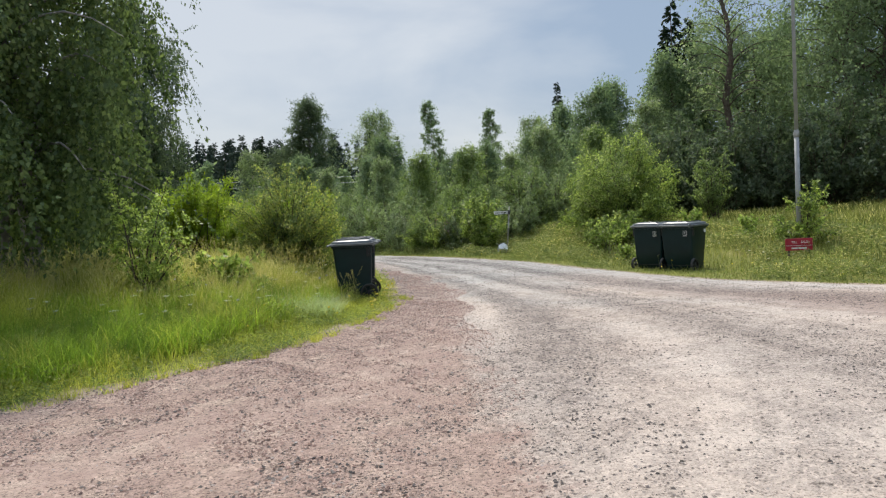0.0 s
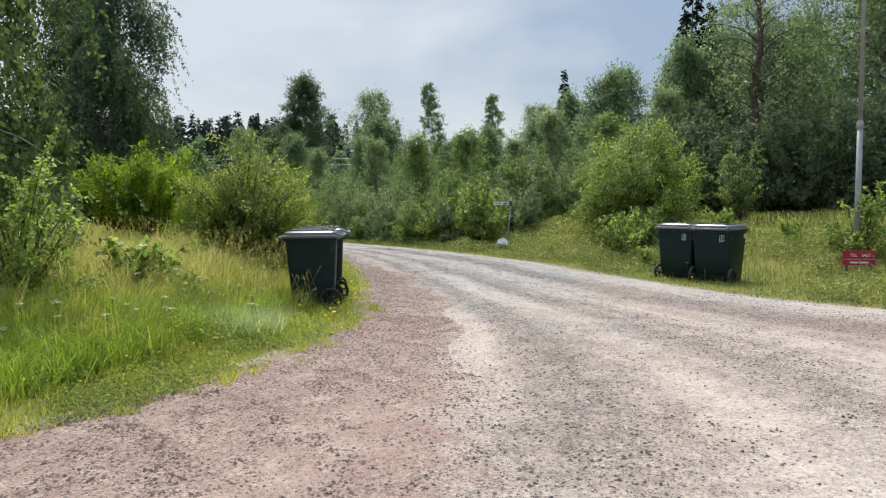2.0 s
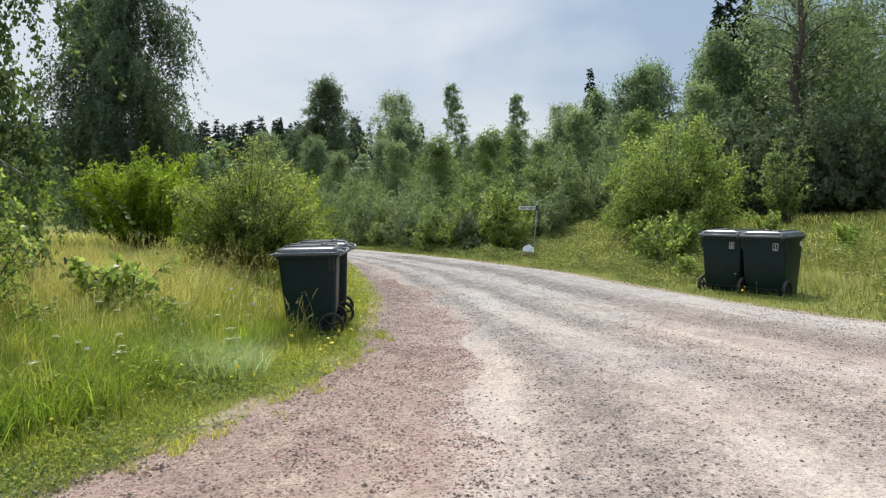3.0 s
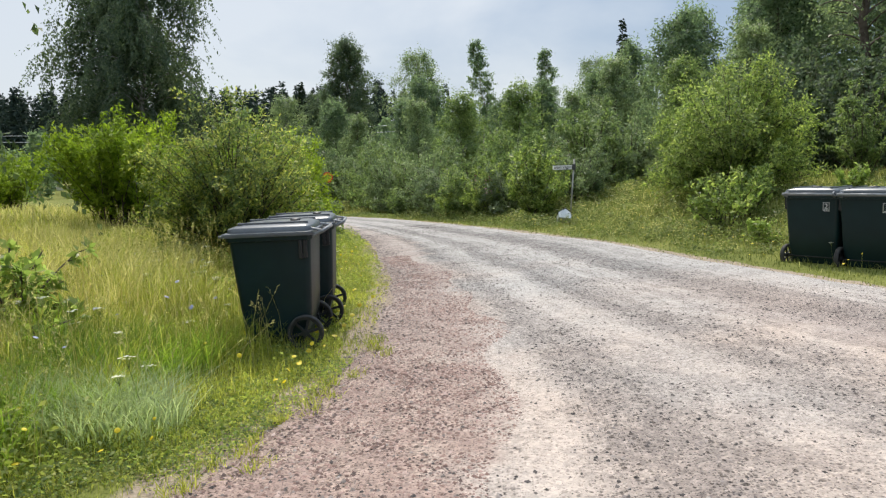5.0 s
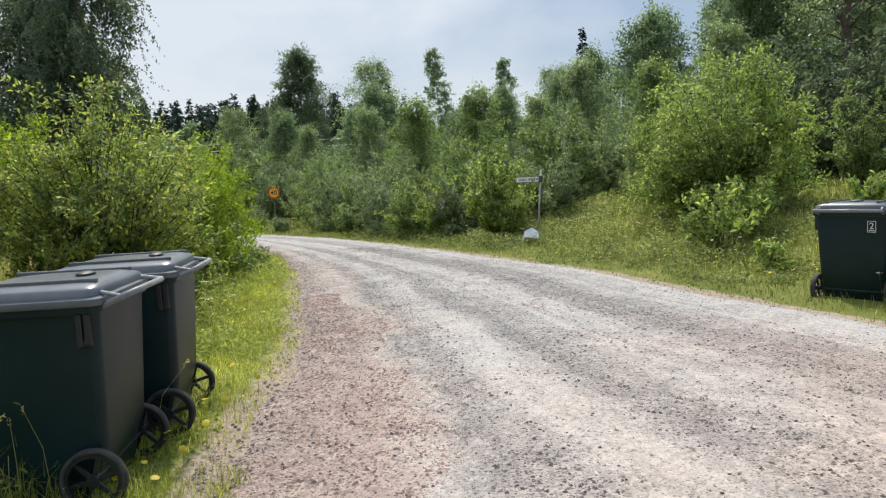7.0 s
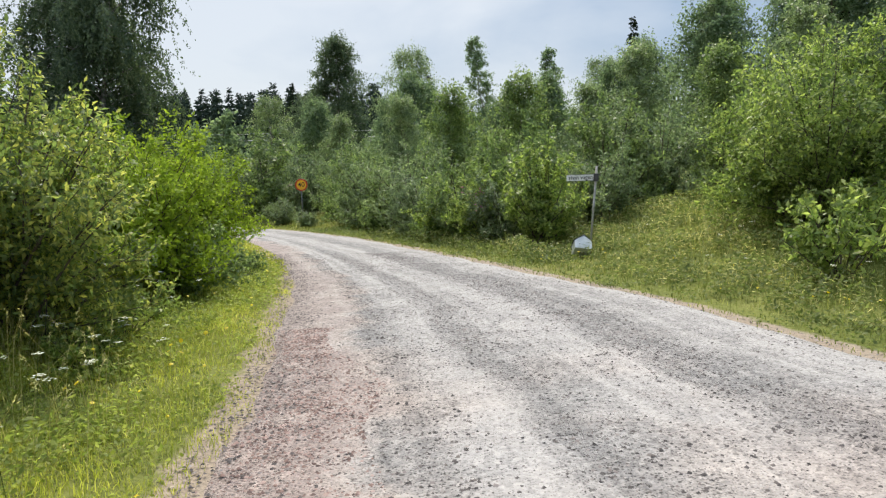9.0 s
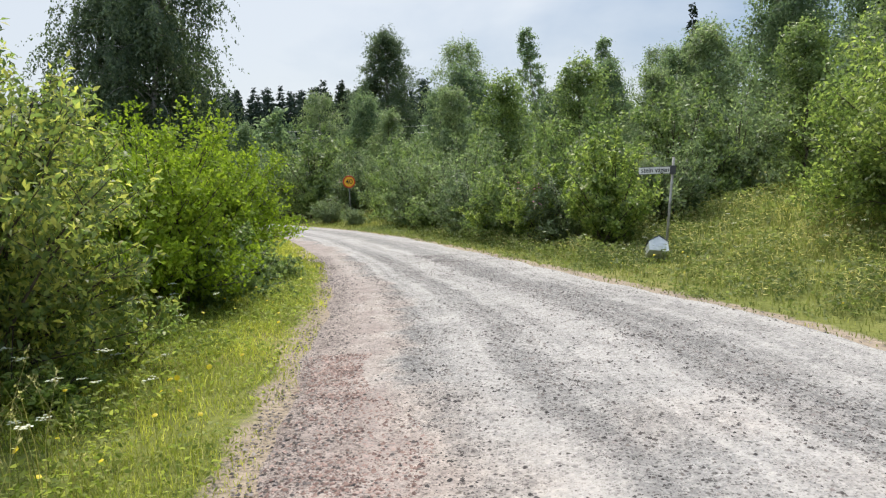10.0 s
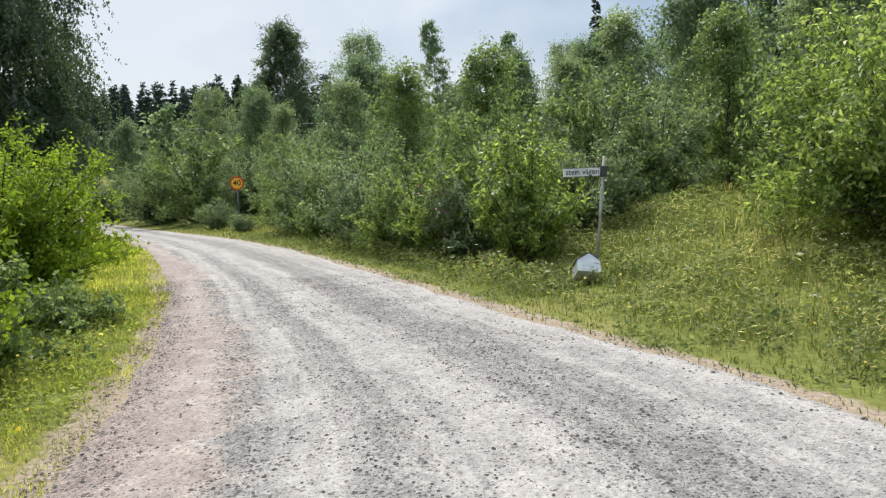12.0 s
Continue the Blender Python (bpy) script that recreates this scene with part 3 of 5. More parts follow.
def lay_right():
    rng = np.random.default_rng(14)
    x, y = scatter(rng, 340000, -14, 26, 8, 52)
    dl, dr = beside(x, y)
    ok = (dr > -0.04) & (dr < 14) & (rng.random(len(x)) < np.clip(dr / 0.15 + 0.5 + 0.3 * wob(x, y, 2.7), 0.015, 1)) & (rng.random(len(x)) < np.clip(1.25 - 0.04 * from_path(x, y), 0.2, 1))
    x, y, dr = x[ok], y[ok], dr[ok]
    h = np.interp(dr, [0, 0.5, 1.3, 2.2, 6], [0.04, 0.08, 0.12, 0.18, 0.22]) * rng.uniform(0.55, 1.3, len(x))
    w = (0.0028 + 0.00045 * from_path(x, y)) * rng.uniform(0.7, 1.3, len(x))
    dry = rng.random(len(x)) < np.interp(dr, [0, 1, 2, 8], [0.03, 0.05, 0.06, 0.10]) * (1 + 0.7 * wob(x, y, 0.8))
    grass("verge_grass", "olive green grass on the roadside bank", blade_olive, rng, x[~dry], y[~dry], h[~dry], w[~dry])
    grass("bank_straw", "dry grass stalks on the roadside bank", blade_dry, rng, x[dry], y[dry], h[dry] * 1.2, w[dry] * 0.7, 0.4)


def lay_far_verge():
    rng = np.random.default_rng(22)
    y = rng.uniform(24, 58, 70000)
    d = rng.uniform(-0.05, 4.5, 70000)
    x = left_edge(y) - d * 1.15
    h = np.interp(d, [0, 0.5, 1.6, 3], [0.05, 0.08, 0.14, 0.35]) * rng.uniform(0.6, 1.3, len(x))
    w = (0.003 + 0.0005 * from_path(x, y)) * rng.uniform(0.7, 1.3, len(x))
    grass("roadside_grass", "short green grass along the far road edge", blade_green, rng, x, y, h, w)


lay_far_left()
lay_right()
lay_far_verge()


def low_herbs(name, label, material, seed, n, right, y0, y1, d0, d1, high, size, slim=0.5):
    """Small leaves of clover, plantain and the like, in drifts between the grass."""
    rng = np.random.default_rng(seed)
    y = rng.uniform(y0, y1, n)
    d = d0 + (d1 - d0) * rng.random(n)
    x = right_edge(y) + d if right else left_edge(y) - d
    ok = (wob(x, y, 2.3) + 0.6 * wob(x, y, 5.1) > rng.uniform(-0.7, 0.7, n)) & ~((x > 4.0) & (x < 7.2) & (y > 15.5) & (y < 18.8))
    x, y = x[ok], y[ok]
    z = land(x, y) + rng.uniform(0.0, 1.0, len(x)) ** 1.3 * high * (1 + 0.6 * wob(x, y, 1.4))
    way = rng.normal(size=(len(x), 3)) * np.array([1, 1, 0.45]) + np.array([0, 0, 0.25])
    ln = size * rng.uniform(0.5, 1.3, len(x)) * (1 + 0.03 * from_path(x, y))
    v, f = leaves(rng, np.stack([x, y, z], -1), way, ln, ln * slim, 1.2)
    tagged(part_np(name, v, [f], material), label, "herbs", kind="stuff")


low_herbs("verge_herbs", "small leafy herbs among the verge grass", leaf_verge, 15, 64000, False, 5, 24, 0.15, 2.6, 0.16, 0.035)
low_herbs("meadow_herbs", "taller leafy herbs scattered through the meadow", leaf_verge, 16, 64000, False, 6, 20, 0.7, 4.5, 0.28, 0.045, 0.4)
low_herbs("edge_moss", "low yellow-green moss and clover at the gravel edge", leaf_yellow, 24, 60000, False, 3.5, 12.5, -0.04, 0.75, 0.06, 0.02, 0.75)
low_herbs("bank_herbs", "leafy herbs covering the roadside bank", leaf_olive, 17, 120000, True, 12, 34, 0.7, 7.0, 0.30, 0.05)
low_herbs("bank_litter", "dead stalks and dry leaves among the bank herbs", blade_dry, 23, 40000, True, 12, 34, 0.9, 7.0, 0.26, 0.06, 0.16)
low_herbs("bank_clover", "low clover along the road edge", leaf_olive, 18, 36000, True, 9, 40, 0.1, 2.2, 0.10, 0.035, 0.7)


def lush_tufts(seed, n):
    """Broad arching blades in tufts along the front of the meadow."""
    rng = np.random.default_rng(seed)
    cy = rng.uniform(5.5, 12.2, n)
    cd = rng.uniform(0.85, 3.4, n)
    cx = left_edge(cy) - cd * 1.15
    k = 46
    x = np.repeat(cx, k) + rng.normal(0, 0.09, n * k)
    y = np.repeat(cy, k) + rng.normal(0, 0.09, n * k)
    h = np.repeat(rng.uniform(0.26, 0.46, n), k) * rng.uniform(0.6, 1.15, n * k)
    grass("lush_grass", "lush bright green arching grass tufts on the verge", blade_lush, rng, x, y, h, np.full(n * k, 0.0042), 0.75)


lush_tufts(20, 680)


def seed_stalks(seed, n):
    """Thin flowering stalks of meadow grass with narrow heads."""
    rng = np.random.default_rng(seed)
    y = rng.uniform(9.5, 16.5, n)
    d = 0.5 + 5.5 * rng.random(n) ** 0.8
    x = left_edge(y) - d
    z = land(x, y)
    h = rng.uniform(0.4, 0.85, n) * np.interp(d, [0.4, 1.5], [0.75, 1.1])
    lean = rng.normal(0, 0.09, (n, 2))
    lines, bases, ways = [], [], []
    for i in range(n):
        a = np.array([x[i], y[i], z[i] - 0.02])
        b = a + np.array([lean[i, 0] * 0.4, lean[i, 1] * 0.4, h[i] * 0.6])
        c = a + np.array([lean[i, 0] * 1.4, lean[i, 1] * 1.4, h[i]])
        lines.append((np.stack([a, b, c]), np.array([0.0018, 0.0015, 0.001])))
        t = rng.random(9)[:, None]
        bases.append(c + (b - c) * t * 0.3 + rng.normal(0, 0.006, (9, 3)))
        ways.append(np.tile(c - b, (9, 1)) * 3 + rng.normal(0, 0.35, (9, 3)))
    v, f = tubes(lines, 3)
    k = np.concatenate(bases)
    ln = rng.uniform(0.012, 0.024, len(k))
    lv, lf = leaves(rng, k, np.concatenate(ways), ln, ln * 0.4)
    tagged(part_np("seed_stalks", np.concatenate([v, lv]), [f, lf + len(v)], blade_dry), "thin straw-coloured seeding stalks in the meadow", "grass", kind="stuff")


seed_stalks(19, 1500)


def lay_stones(rng, name, label, material, x, y, r):
    """Small five-cornered stones, each turned and shaped by chance."""
    n = len(x)
    shape = np.array([[-1, -0.8, -0.4], [0.9, -1, -0.4], [1, 0.9, -0.4], [-0.8, 1, -0.4], [0.1, 0.0, 0.5]])
    v = shape[None] * r[:, None, None] * rng.uniform(0.6, 1.4, (n, 5, 3))
    v[:, 4, :2] += rng.normal(0, 0.35, (n, 2)) * r[:, None]
    t = rng.uniform(0, 2 * np.pi, n)
    c, s = np.cos(t)[:, None], np.sin(t)[:, None]
    v = np.stack([v[..., 0] * c - v[..., 1] * s, v[..., 0] * s + v[..., 1] * c, v[..., 2]], -1)
    z = base_z(x, y) + 0.02 + 0.012 * wob(x, y, 2.2) + 0.006 * wob(x, y, 6.0)
    v += np.stack([x, y, z + r * 0.35], -1)[:, None, :]
    f = np.array([[0, 1, 4], [1, 2, 4], [2, 3, 4], [3, 0, 4]])
    faces = (np.arange(n)[:, None, None] * 5 + f[None]).reshape(-1, 3)
    tagged(part_np(name, v.reshape(-1, 3), [faces], material), label, "gravel", kind="stuff")


def loose_stones():
    rng = np.random.default_rng(21)
    n = 230000
    y = 3.2 + 24 * rng.random(n) ** 1.9
    a, b = left_edge(y) - 0.15, np.minimum(right_edge(y) + 0.1, 10)
    x = a + (b - a) * rng.random(n)
    across = (x - a) / (right_edge(y) - a)
    keep = rng.random(n) < np.clip(0.9 * np.interp(across, TRACK_U, TRACK_V) + 0.05 + 0.3 * wob(x, y, 1.6), 0.08, 1)
    x, y = x[keep], y[keep]
    lay_stones(rng, "loose_gravel", "loose dark grey stones on the gravel road", stone_mat, x, y, 0.0031 + 0.0098 * rng.random(len(x)) ** 4.0)


def shoulder_stones():
    rng = np.random.default_rng(31)
    n = 90000
    y = 3.0 + 16.0 * rng.random(n) ** 1.7
    a = np.maximum(left_edge(y), -9)
    x = a + (np.interp(y, SHOULDER_Y, SHOULDER_X) + 0.25 + 0.25 * wob(0.2 * y, y, 1.3) - a) * rng.random(n)
    keep = (rng.random(n) < 0.6 + 0.45 * wob(x, y, 1.3)) & (rng.random(n) < np.clip((x - a) / 0.3, 0.12, 1))
    x, y = x[keep], y[keep]
    lay_stones(rng, "shoulder_gravel", "dense reddish crushed stone along the road shoulder", red_stone_mat, x, y, 0.0038 + 0.009 * rng.random(len(x)) ** 3.2)


shoulder_stones()
loose_stones()


# woody plants
def bezier(a, b, c, n):
    t = np.linspace(0, 1, n)[:, None]
    return (1 - t) ** 2 * a + 2 * t * (1 - t) * b + t * t * c


def shrub(name, label, seed, h, r, stems, twigs, per, leaf, leaf_mat, bark=bark_brown, slim=0.5, low=0.15, droop=0.0, spiky=0.0, category="bush"):
    """Many stems from one root, spreading to an uneven dome; leaves along the twigs. spiky: stems run straight and upright."""
    rng = np.random.default_rng(seed)
    top = empty(name, label=label, category=category)
    wood, bases, ways = [], [], []
    lobes = rng.uniform(0, 2 * np.pi, 3)
    for s in range(stems):
        phi = rng.uniform(0, 2 * np.pi)
        tip = math.acos(1 - rng.random() * (1.0 - 0.35 * spiky)) * (1.0 - 0.25 * spiky)
        swell = 1 + 0.13 * math.sin(2 * phi + lobes[0]) + 0.1 * math.sin(3 * phi + lobes[1]) + 0.08 * math.sin(5 * tip + lobes[2])
        deep = rng.uniform(0.8, 1.06) if rng.random() < 0.72 else rng.uniform(0.45, 0.8)
        end = np.array([math.cos(phi) * math.sin(tip) * r * swell, math.sin(phi) * math.sin(tip) * r * swell, h * (0.10 + 0.90 * math.cos(tip) ** 0.85)]) * deep
        foot = np.array([rng.normal(0, r * 0.10), rng.normal(0, r * 0.10), -0.05])
        ctrl = foot + (end - foot) * (np.array([0.35, 0.35, 0.62]) if spiky < 0.4 else np.array([0.45, 0.45, 0.6]))
        pts = bezier(foot, ctrl, end, 7)
        wood.append((pts, np.linspace(0.009 + 0.005 * h, 0.003, 7)))
        for k in range(twigs):
            t = max(low, rng.random() ** 0.6)
            p = np.array([np.interp(t, np.linspace(0, 1, 7), pts[:, i]) for i in range(3)])
            d = unit(np.array([math.cos(phi), math.sin(phi), 0.5]) * 0.5 + rng.normal(size=3) * 0.7 + np.array([0, 0, 0.3 + spiky]))
            ln = r * rng.uniform(0.16, 0.36) * (1.15 - 0.45 * t)
            q = p + d * ln + np.array([0, 0, -droop * ln])
            if k % 4 == 0:
                wood.append((np.stack([p, (p + q) / 2 + np.array([0, 0, 0.04 * ln]), q]), np.array([0.005, 0.0035, 0.0015])))
            tt = rng.random(per)[:, None]
            bases.append(p + (q - p) * tt + rng.normal(size=(per, 3)) * 0.025 * r)
            ways.append(d * 0.55 + rng.normal(size=(per, 3)) * 0.55 + np.array([0, 0, -0.1 - droop]))
    v, f = tubes(wood, 3)
    part_np("stem_work", v, [f], bark, top, "thin brown stems")
    b, w = np.concatenate(bases), np.concatenate(ways)
    b[:, 2] = np.maximum(b[:, 2], 0.03)
    ln = leaf * rng.uniform(0.6, 1.25, len(b))
    v, f = leaves(rng, b, w, ln, ln * slim, 0.5, b - np.array([0, 0, 0.3 * h]))
    part_np("foliage", v, [f], leaf_mat, top)
    return top


def tree(name, label, seed, h, spread, limbs, twigs, per, leaf, leaf_mat, bark, weep=0.5, clear=0.12, trunks=1, girth=None, shape=(0.0, 0.35, 1.0), slim=0.7, category="tree", airy=1.0):
    """Tapered trunks, limbs that rise and arch, hanging twigs with leaves in clumps. shape: heights of the crown's foot, widest part and tip."""
    rng = np.random.default_rng(seed)
    top = empty(name, label=label, category=category)
    girth = girth or 0.011 * h
    trunk_lines, limb_lines, bases, ways = [], [], [], []
    for k in range(trunks):
        lean = rng.normal(0, 0.03 * h, 2) + (np.array([math.cos(k * 2.4), math.sin(k * 2.4)]) * 0.09 * h if trunks > 1 else 0)
        foot = np.array([0.35 * girth * 6 * math.cos(k * 2.4) * (trunks > 1), 0.35 * girth * 6 * math.sin(k * 2.4) * (trunks > 1), -0.1])
        tall = h * (1 if k == 0 else rng.uniform(0.75, 0.95))
        pts = np.array([foot + np.array([lean[0] * t ** 1.3, lean[1] * t ** 1.3, tall * t]) + np.append(rng.normal(0, 0.012 * h, 2) * (t > 0.1), 0) for t in np.linspace(0, 1, 9)])
        trunk_lines.append((pts, girth * (1 if k == 0 else 0.75) * np.linspace(1.0, 0.08, 9) ** 0.9))
        for i in range(limbs // trunks):
            t = clear + (0.98 - clear) * (i + rng.random()) / (limbs // trunks)
            p = np.array([np.interp(t, np.linspace(0, 1, 9), pts[:, j]) for j in range(3)])
            rise = (t - shape[0]) / (shape[1] - shape[0]) if t < shape[1] else (shape[2] + 0.04 - t) / (shape[2] + 0.04 - shape[1])
            reach = spread * max(0.12, min(1, rise)) ** 0.6 * rng.uniform(0.55, 1.1)
            phi = i * 2.4 + rng.normal(0, 0.5)
            d = np.array([math.cos(phi), math.sin(phi), 0])
            q = p + d * reach + np.array([0, 0, reach * rng.uniform(0.1, 0.6) * (1 - weep * 0.7)])
            c = p + d * reach * 0.45 + np.array([0, 0, reach * 0.5])
            bz = bezier(p, c, q, 7)
            limb_lines.append((bz, np.linspace(max(0.012, girth * 0.32 * (1.1 - t)), 0.006, 7)))
            clump = 1.0 if weep < 0.7 else 0.55
            for w in range(twigs):
                u = rng.uniform(0.15, 1.0) ** 0.8
                a = np.array([np.interp(u, np.linspace(0, 1, 7), bz[:, j]) for j in range(3)])
                ln = spread * rng.uniform(0.16, 0.4) * (1.5 if weep > 0.7 else 1.0)
                td = unit(d * 0.3 + rng.normal(size=3) * 0.6 + np.array([0, 0, 0.25 - (2.6 if weep > 0.7 else 1.5) * weep]))
                tt = rng.random(per)[:, None] ** 0.9
                bases.append(a + td * ln * tt + np.array([0, 0, -weep * 0.3 * ln]) * tt ** 2 + rng.normal(size=(per, 3)) * 0.045 * spread * airy * clump)
                ways.append(td * 0.5 + rng.normal(size=(per, 3)) * 0.6 + np.array([0, 0, -0.25 - weep * 0.5]))
    v, f = tubes(trunk_lines, 9)
    part_np("trunk", v, [f], bark, top)
    v, f = tubes(limb_lines, 4)
    part_np("branch_work", v, [f], bark, top)
    b, w = np.concatenate(bases), np.concatenate(ways)
    if weep > 0.7:
        inside = np.hypot(b[:, 0], b[:, 1]) < spread * 1.22
        b, w = b[inside], w[inside]
    b[:, 2] = np.maximum(b[:, 2], 0.1)
    ln = leaf * rng.uniform(0.6, 1.3, len(b))
    v, f = leaves(rng, b, w, ln, ln * slim, 0.3, b - np.array([0, 0, 0.35 * h]))
    part_np("crown", v, [f], leaf_mat, top)
    return top


def spruce(name, label, seed, h, r, rings=26, per_ring=9, fronds=9, bare=0.06, bulk=1.0, leaf_mat=None):
    rng = np.random.default_rng(seed)
    top = empty(name, label=label, category="tree")
    v, f = tubes([(np.array([[0, 0, -0.1], [0, 0, h * 0.5], [0, 0, h]]), np.array([0.012 * h, 0.007 * h, 0.01]))], 8)
    part_np("trunk", v, [f], bark_brown, top)
    bases, ways, sizes = [], [], []
    for i in range(rings):
        t = bare + (1 - bare) * i / rings
        reach = r * (1 - t) ** 0.85 * rng.uniform(0.75, 1.15) + 0.12
        for k in range(per_ring):
            phi = rng.uniform(0, 2 * np.pi)
            d = np.array([math.cos(phi), math.sin(phi), 0])
            s = np.linspace(0.12, 1, fronds)[:, None]
            rr = reach * rng.uniform(0.7, 1.1)
            line = np.array([0, 0, h * t]) + d * rr * s + np.array([0, 0, 1]) * (rr * (0.12 * s - 0.42 * s ** 2) + rng.normal(0, 0.01 * h))
            bases.append(line + rng.normal(size=line.shape) * 0.05 * reach)
            ways.append(np.tile(d * 0.8 + np.array([0, 0, -0.35]), (fronds, 1)) + rng.normal(size=line.shape) * 0.4)
            sizes.append(np.full(fronds, 0.16 * bulk * r * (1.25 - t)) * rng.uniform(0.8, 1.3, fronds))
    b, w, ln = np.concatenate(bases), np.concatenate(ways), np.concatenate(sizes) + 0.06
    v, f = leaves(rng, b, w, ln * 1.5, ln * 0.75, 0.6)
    part_np("crown", v, [f], leaf_mat or needle, top)
    return top


def stand(ob, x, y, size=1.0, tall=1.0, yaw=0.0, sink=0.0):
    ob.matrix_basis = pose(x, y, float(land(x, y)) - sink, 0, 0, yaw)
    ob.scale = (size, size, size * tall)
    return ob


def again(ob, x, y, size=1.0, tall=1.0, yaw=0.0, label=""):
    c = copy_thing(ob, pose(0, 0, 0))
    stand(c, x, y, size, tall, yaw)
    return tagged(c, label)


# lettering
def lettering(text, size, material, parent, m, name="lettering", depth=0.001, stretch_x=1.0):
    cu = bpy.data.curves.new("lettering", "FONT")
    cu.body, cu.size, cu.align_x, cu.align_y, cu.extrude = text, size, "CENTER", "CENTER", depth
    cu.offset = 0.007 * size
    tmp = new("tmp", cu)
    me = bpy.data.meshes.new_from_object(tmp.evaluated_get(bpy.context.evaluated_depsgraph_get()))
    bpy.data.objects.remove(tmp)
    me.materials.append(material)
    me.transform(m @ Matrix.Diagonal((stretch_x, 1, 1, 1)))
    ob = new(name, me)
    ob.parent = parent
    return ob


# wheelie bins: the handle and wheels face local +x, the lid's lip faces -x
def rounded_ring(bm, x0, x1, hw, z, rad, n=5):
    ring = []
    for cx, cy, a0 in ((x1 - rad, hw - rad, 0), (x0 + rad, hw - rad, 90), (x0 + rad, -hw + rad, 180), (x1 - rad, -hw + rad, 270)):
        for k in range(n):
            a = radians(a0 + 90 * k / (n - 1))
            ring.append(bm.verts.new((cx + rad * math.cos(a), cy + rad * math.sin(a), z)))
    return ring


def loft(bm, rings, cap_low=True, cap_high=True):
    n = len(rings[0])
    for a, b in zip(rings, rings[1:]):
        for k in range(n):
            bm.faces.new((a[k], a[(k + 1) % n], b[(k + 1) % n], b[k]))
    if cap_low:
        bm.faces.new(rings[0][::-1])
    if cap_high:
        bm.faces.new(rings[-1])


def wheelie_bin(label):
    top = empty("wheelie_bin", label=label, category="wheelie bin")
    bm = bmesh.new()
    loft(bm, [rounded_ring(bm, -0.295, 0.24, 0.30, 0.03, 0.05), rounded_ring(bm, -0.31, 0.255, 0.31, 0.05, 0.06), rounded_ring(bm, -0.32, 0.275, 0.315, 0.17, 0.06),
              rounded_ring(bm, -0.335, 0.325, 0.32, 0.30, 0.06), rounded_ring(bm, -0.37, 0.34, 0.337, 0.62, 0.055), rounded_ring(bm, -0.40, 0.355, 0.352, 0.93, 0.05),
              rounded_ring(bm, -0.405, 0.357, 0.355, 0.955, 0.05), rounded_ring(bm, -0.43, 0.375, 0.378, 0.958, 0.055), rounded_ring(bm, -0.435, 0.38, 0.382, 1.0, 0.055)])
    body = part("body", bm, plastic, top, smooth=True)
    body.modifiers.new("edges", "EDGE_SPLIT").split_angle = radians(38)
    # lid: a shallow dome with a lip, and two raised ribs
    bm = bmesh.new()
    loft(bm, [rounded_ring(bm, -0.47, 0.385, 0.392, 0.992, 0.06), rounded_ring(bm, -0.475, 0.39, 0.396, 1.005, 0.06), rounded_ring(bm, -0.462, 0.387, 0.393, 1.024, 0.06),
              rounded_ring(bm, -0.42, 0.37, 0.37, 1.032, 0.08), rounded_ring(bm, -0.41, 0.365, 0.362, 1.062, 0.07), rounded_ring(bm, -0.385, 0.355, 0.345, 1.074, 0.07), rounded_ring(bm, -0.30, 0.335, 0.29, 1.088, 0.07), rounded_ring(bm, -0.12, 0.30, 0.19, 1.100, 0.06)])
    lid = part("lid", bm, plastic_lid, top, "grey domed lid, paled for sky reflection", smooth=True)
    lid.modifiers.new("edges", "EDGE_SPLIT").split_angle = radians(50)
    bm = bmesh.new()
    bmesh.ops.create_uvsphere(bm, u_segments=14, v_segments=8, radius=1, matrix=Matrix.Translation((0.17, 0, 1.105)) @ Matrix.Diagonal((0.05, 0.07, 0.016, 1)))
    part("lid_cap", bm, plastic_rim, lid, "black lid cap", smooth=True)
    for s in (-1, 1):
        bm = bmesh.new()
        box(bm, -0.33, 0.33, s * 0.245 - 0.012, s * 0.245 + 0.012, 1.06, 1.108, 0.006)
        part("lid_rib", bm, plastic_lid, lid)
    # front lip that one lifts
    bm = bmesh.new()
    box(bm, -0.52, -0.455, -0.26, 0.26, 0.985, 1.005, 0.008)
    part("lid_lip", bm, plastic_lid, lid)
    # handle bar on two brackets
    bm = bmesh.new()
    rod(bm, (0.475, -0.33, 1.02), (0.475, 0.33, 1.02), 0.016)
    part("handle", bm, handle_grey, top, "worn grey handle bar, lightened as if lit", smooth=True)
    for s in (-1, 1):
        bm = bmesh.new()
        rod(bm, (0.35, s * 0.31, 0.975), (0.48, s * 0.325, 1.022), 0.016)
        rod(bm, (0.33, s * 0.29, 1.05), (0.48, s * 0.325, 1.022), 0.011)
        part("handle_bracket", bm, handle_grey, top)
    # grips on both flanks
    for s in (-1, 1):
        bm = bmesh.new()
        for k in range(2):
            box(bm, 0.245 + 0.042 * k, 0.281 + 0.042 * k, s * 0.347 - 0.022, s * 0.347 + 0.022, 0.795 + 0.012 * k, 0.955, 0.008)
        box(bm, 0.245, 0.323, s * 0.342 - 0.022, s * 0.342 + 0.022, 0.80, 0.83, 0.006)
        part("side_grip", bm, plastic_rim, top)
    # axle and wheels
    bm = bmesh.new()
    rod(bm, (0.265, -0.35, 0.15), (0.265, 0.35, 0.15), 0.012)
    part("axle", bm, plastic_rim, top)
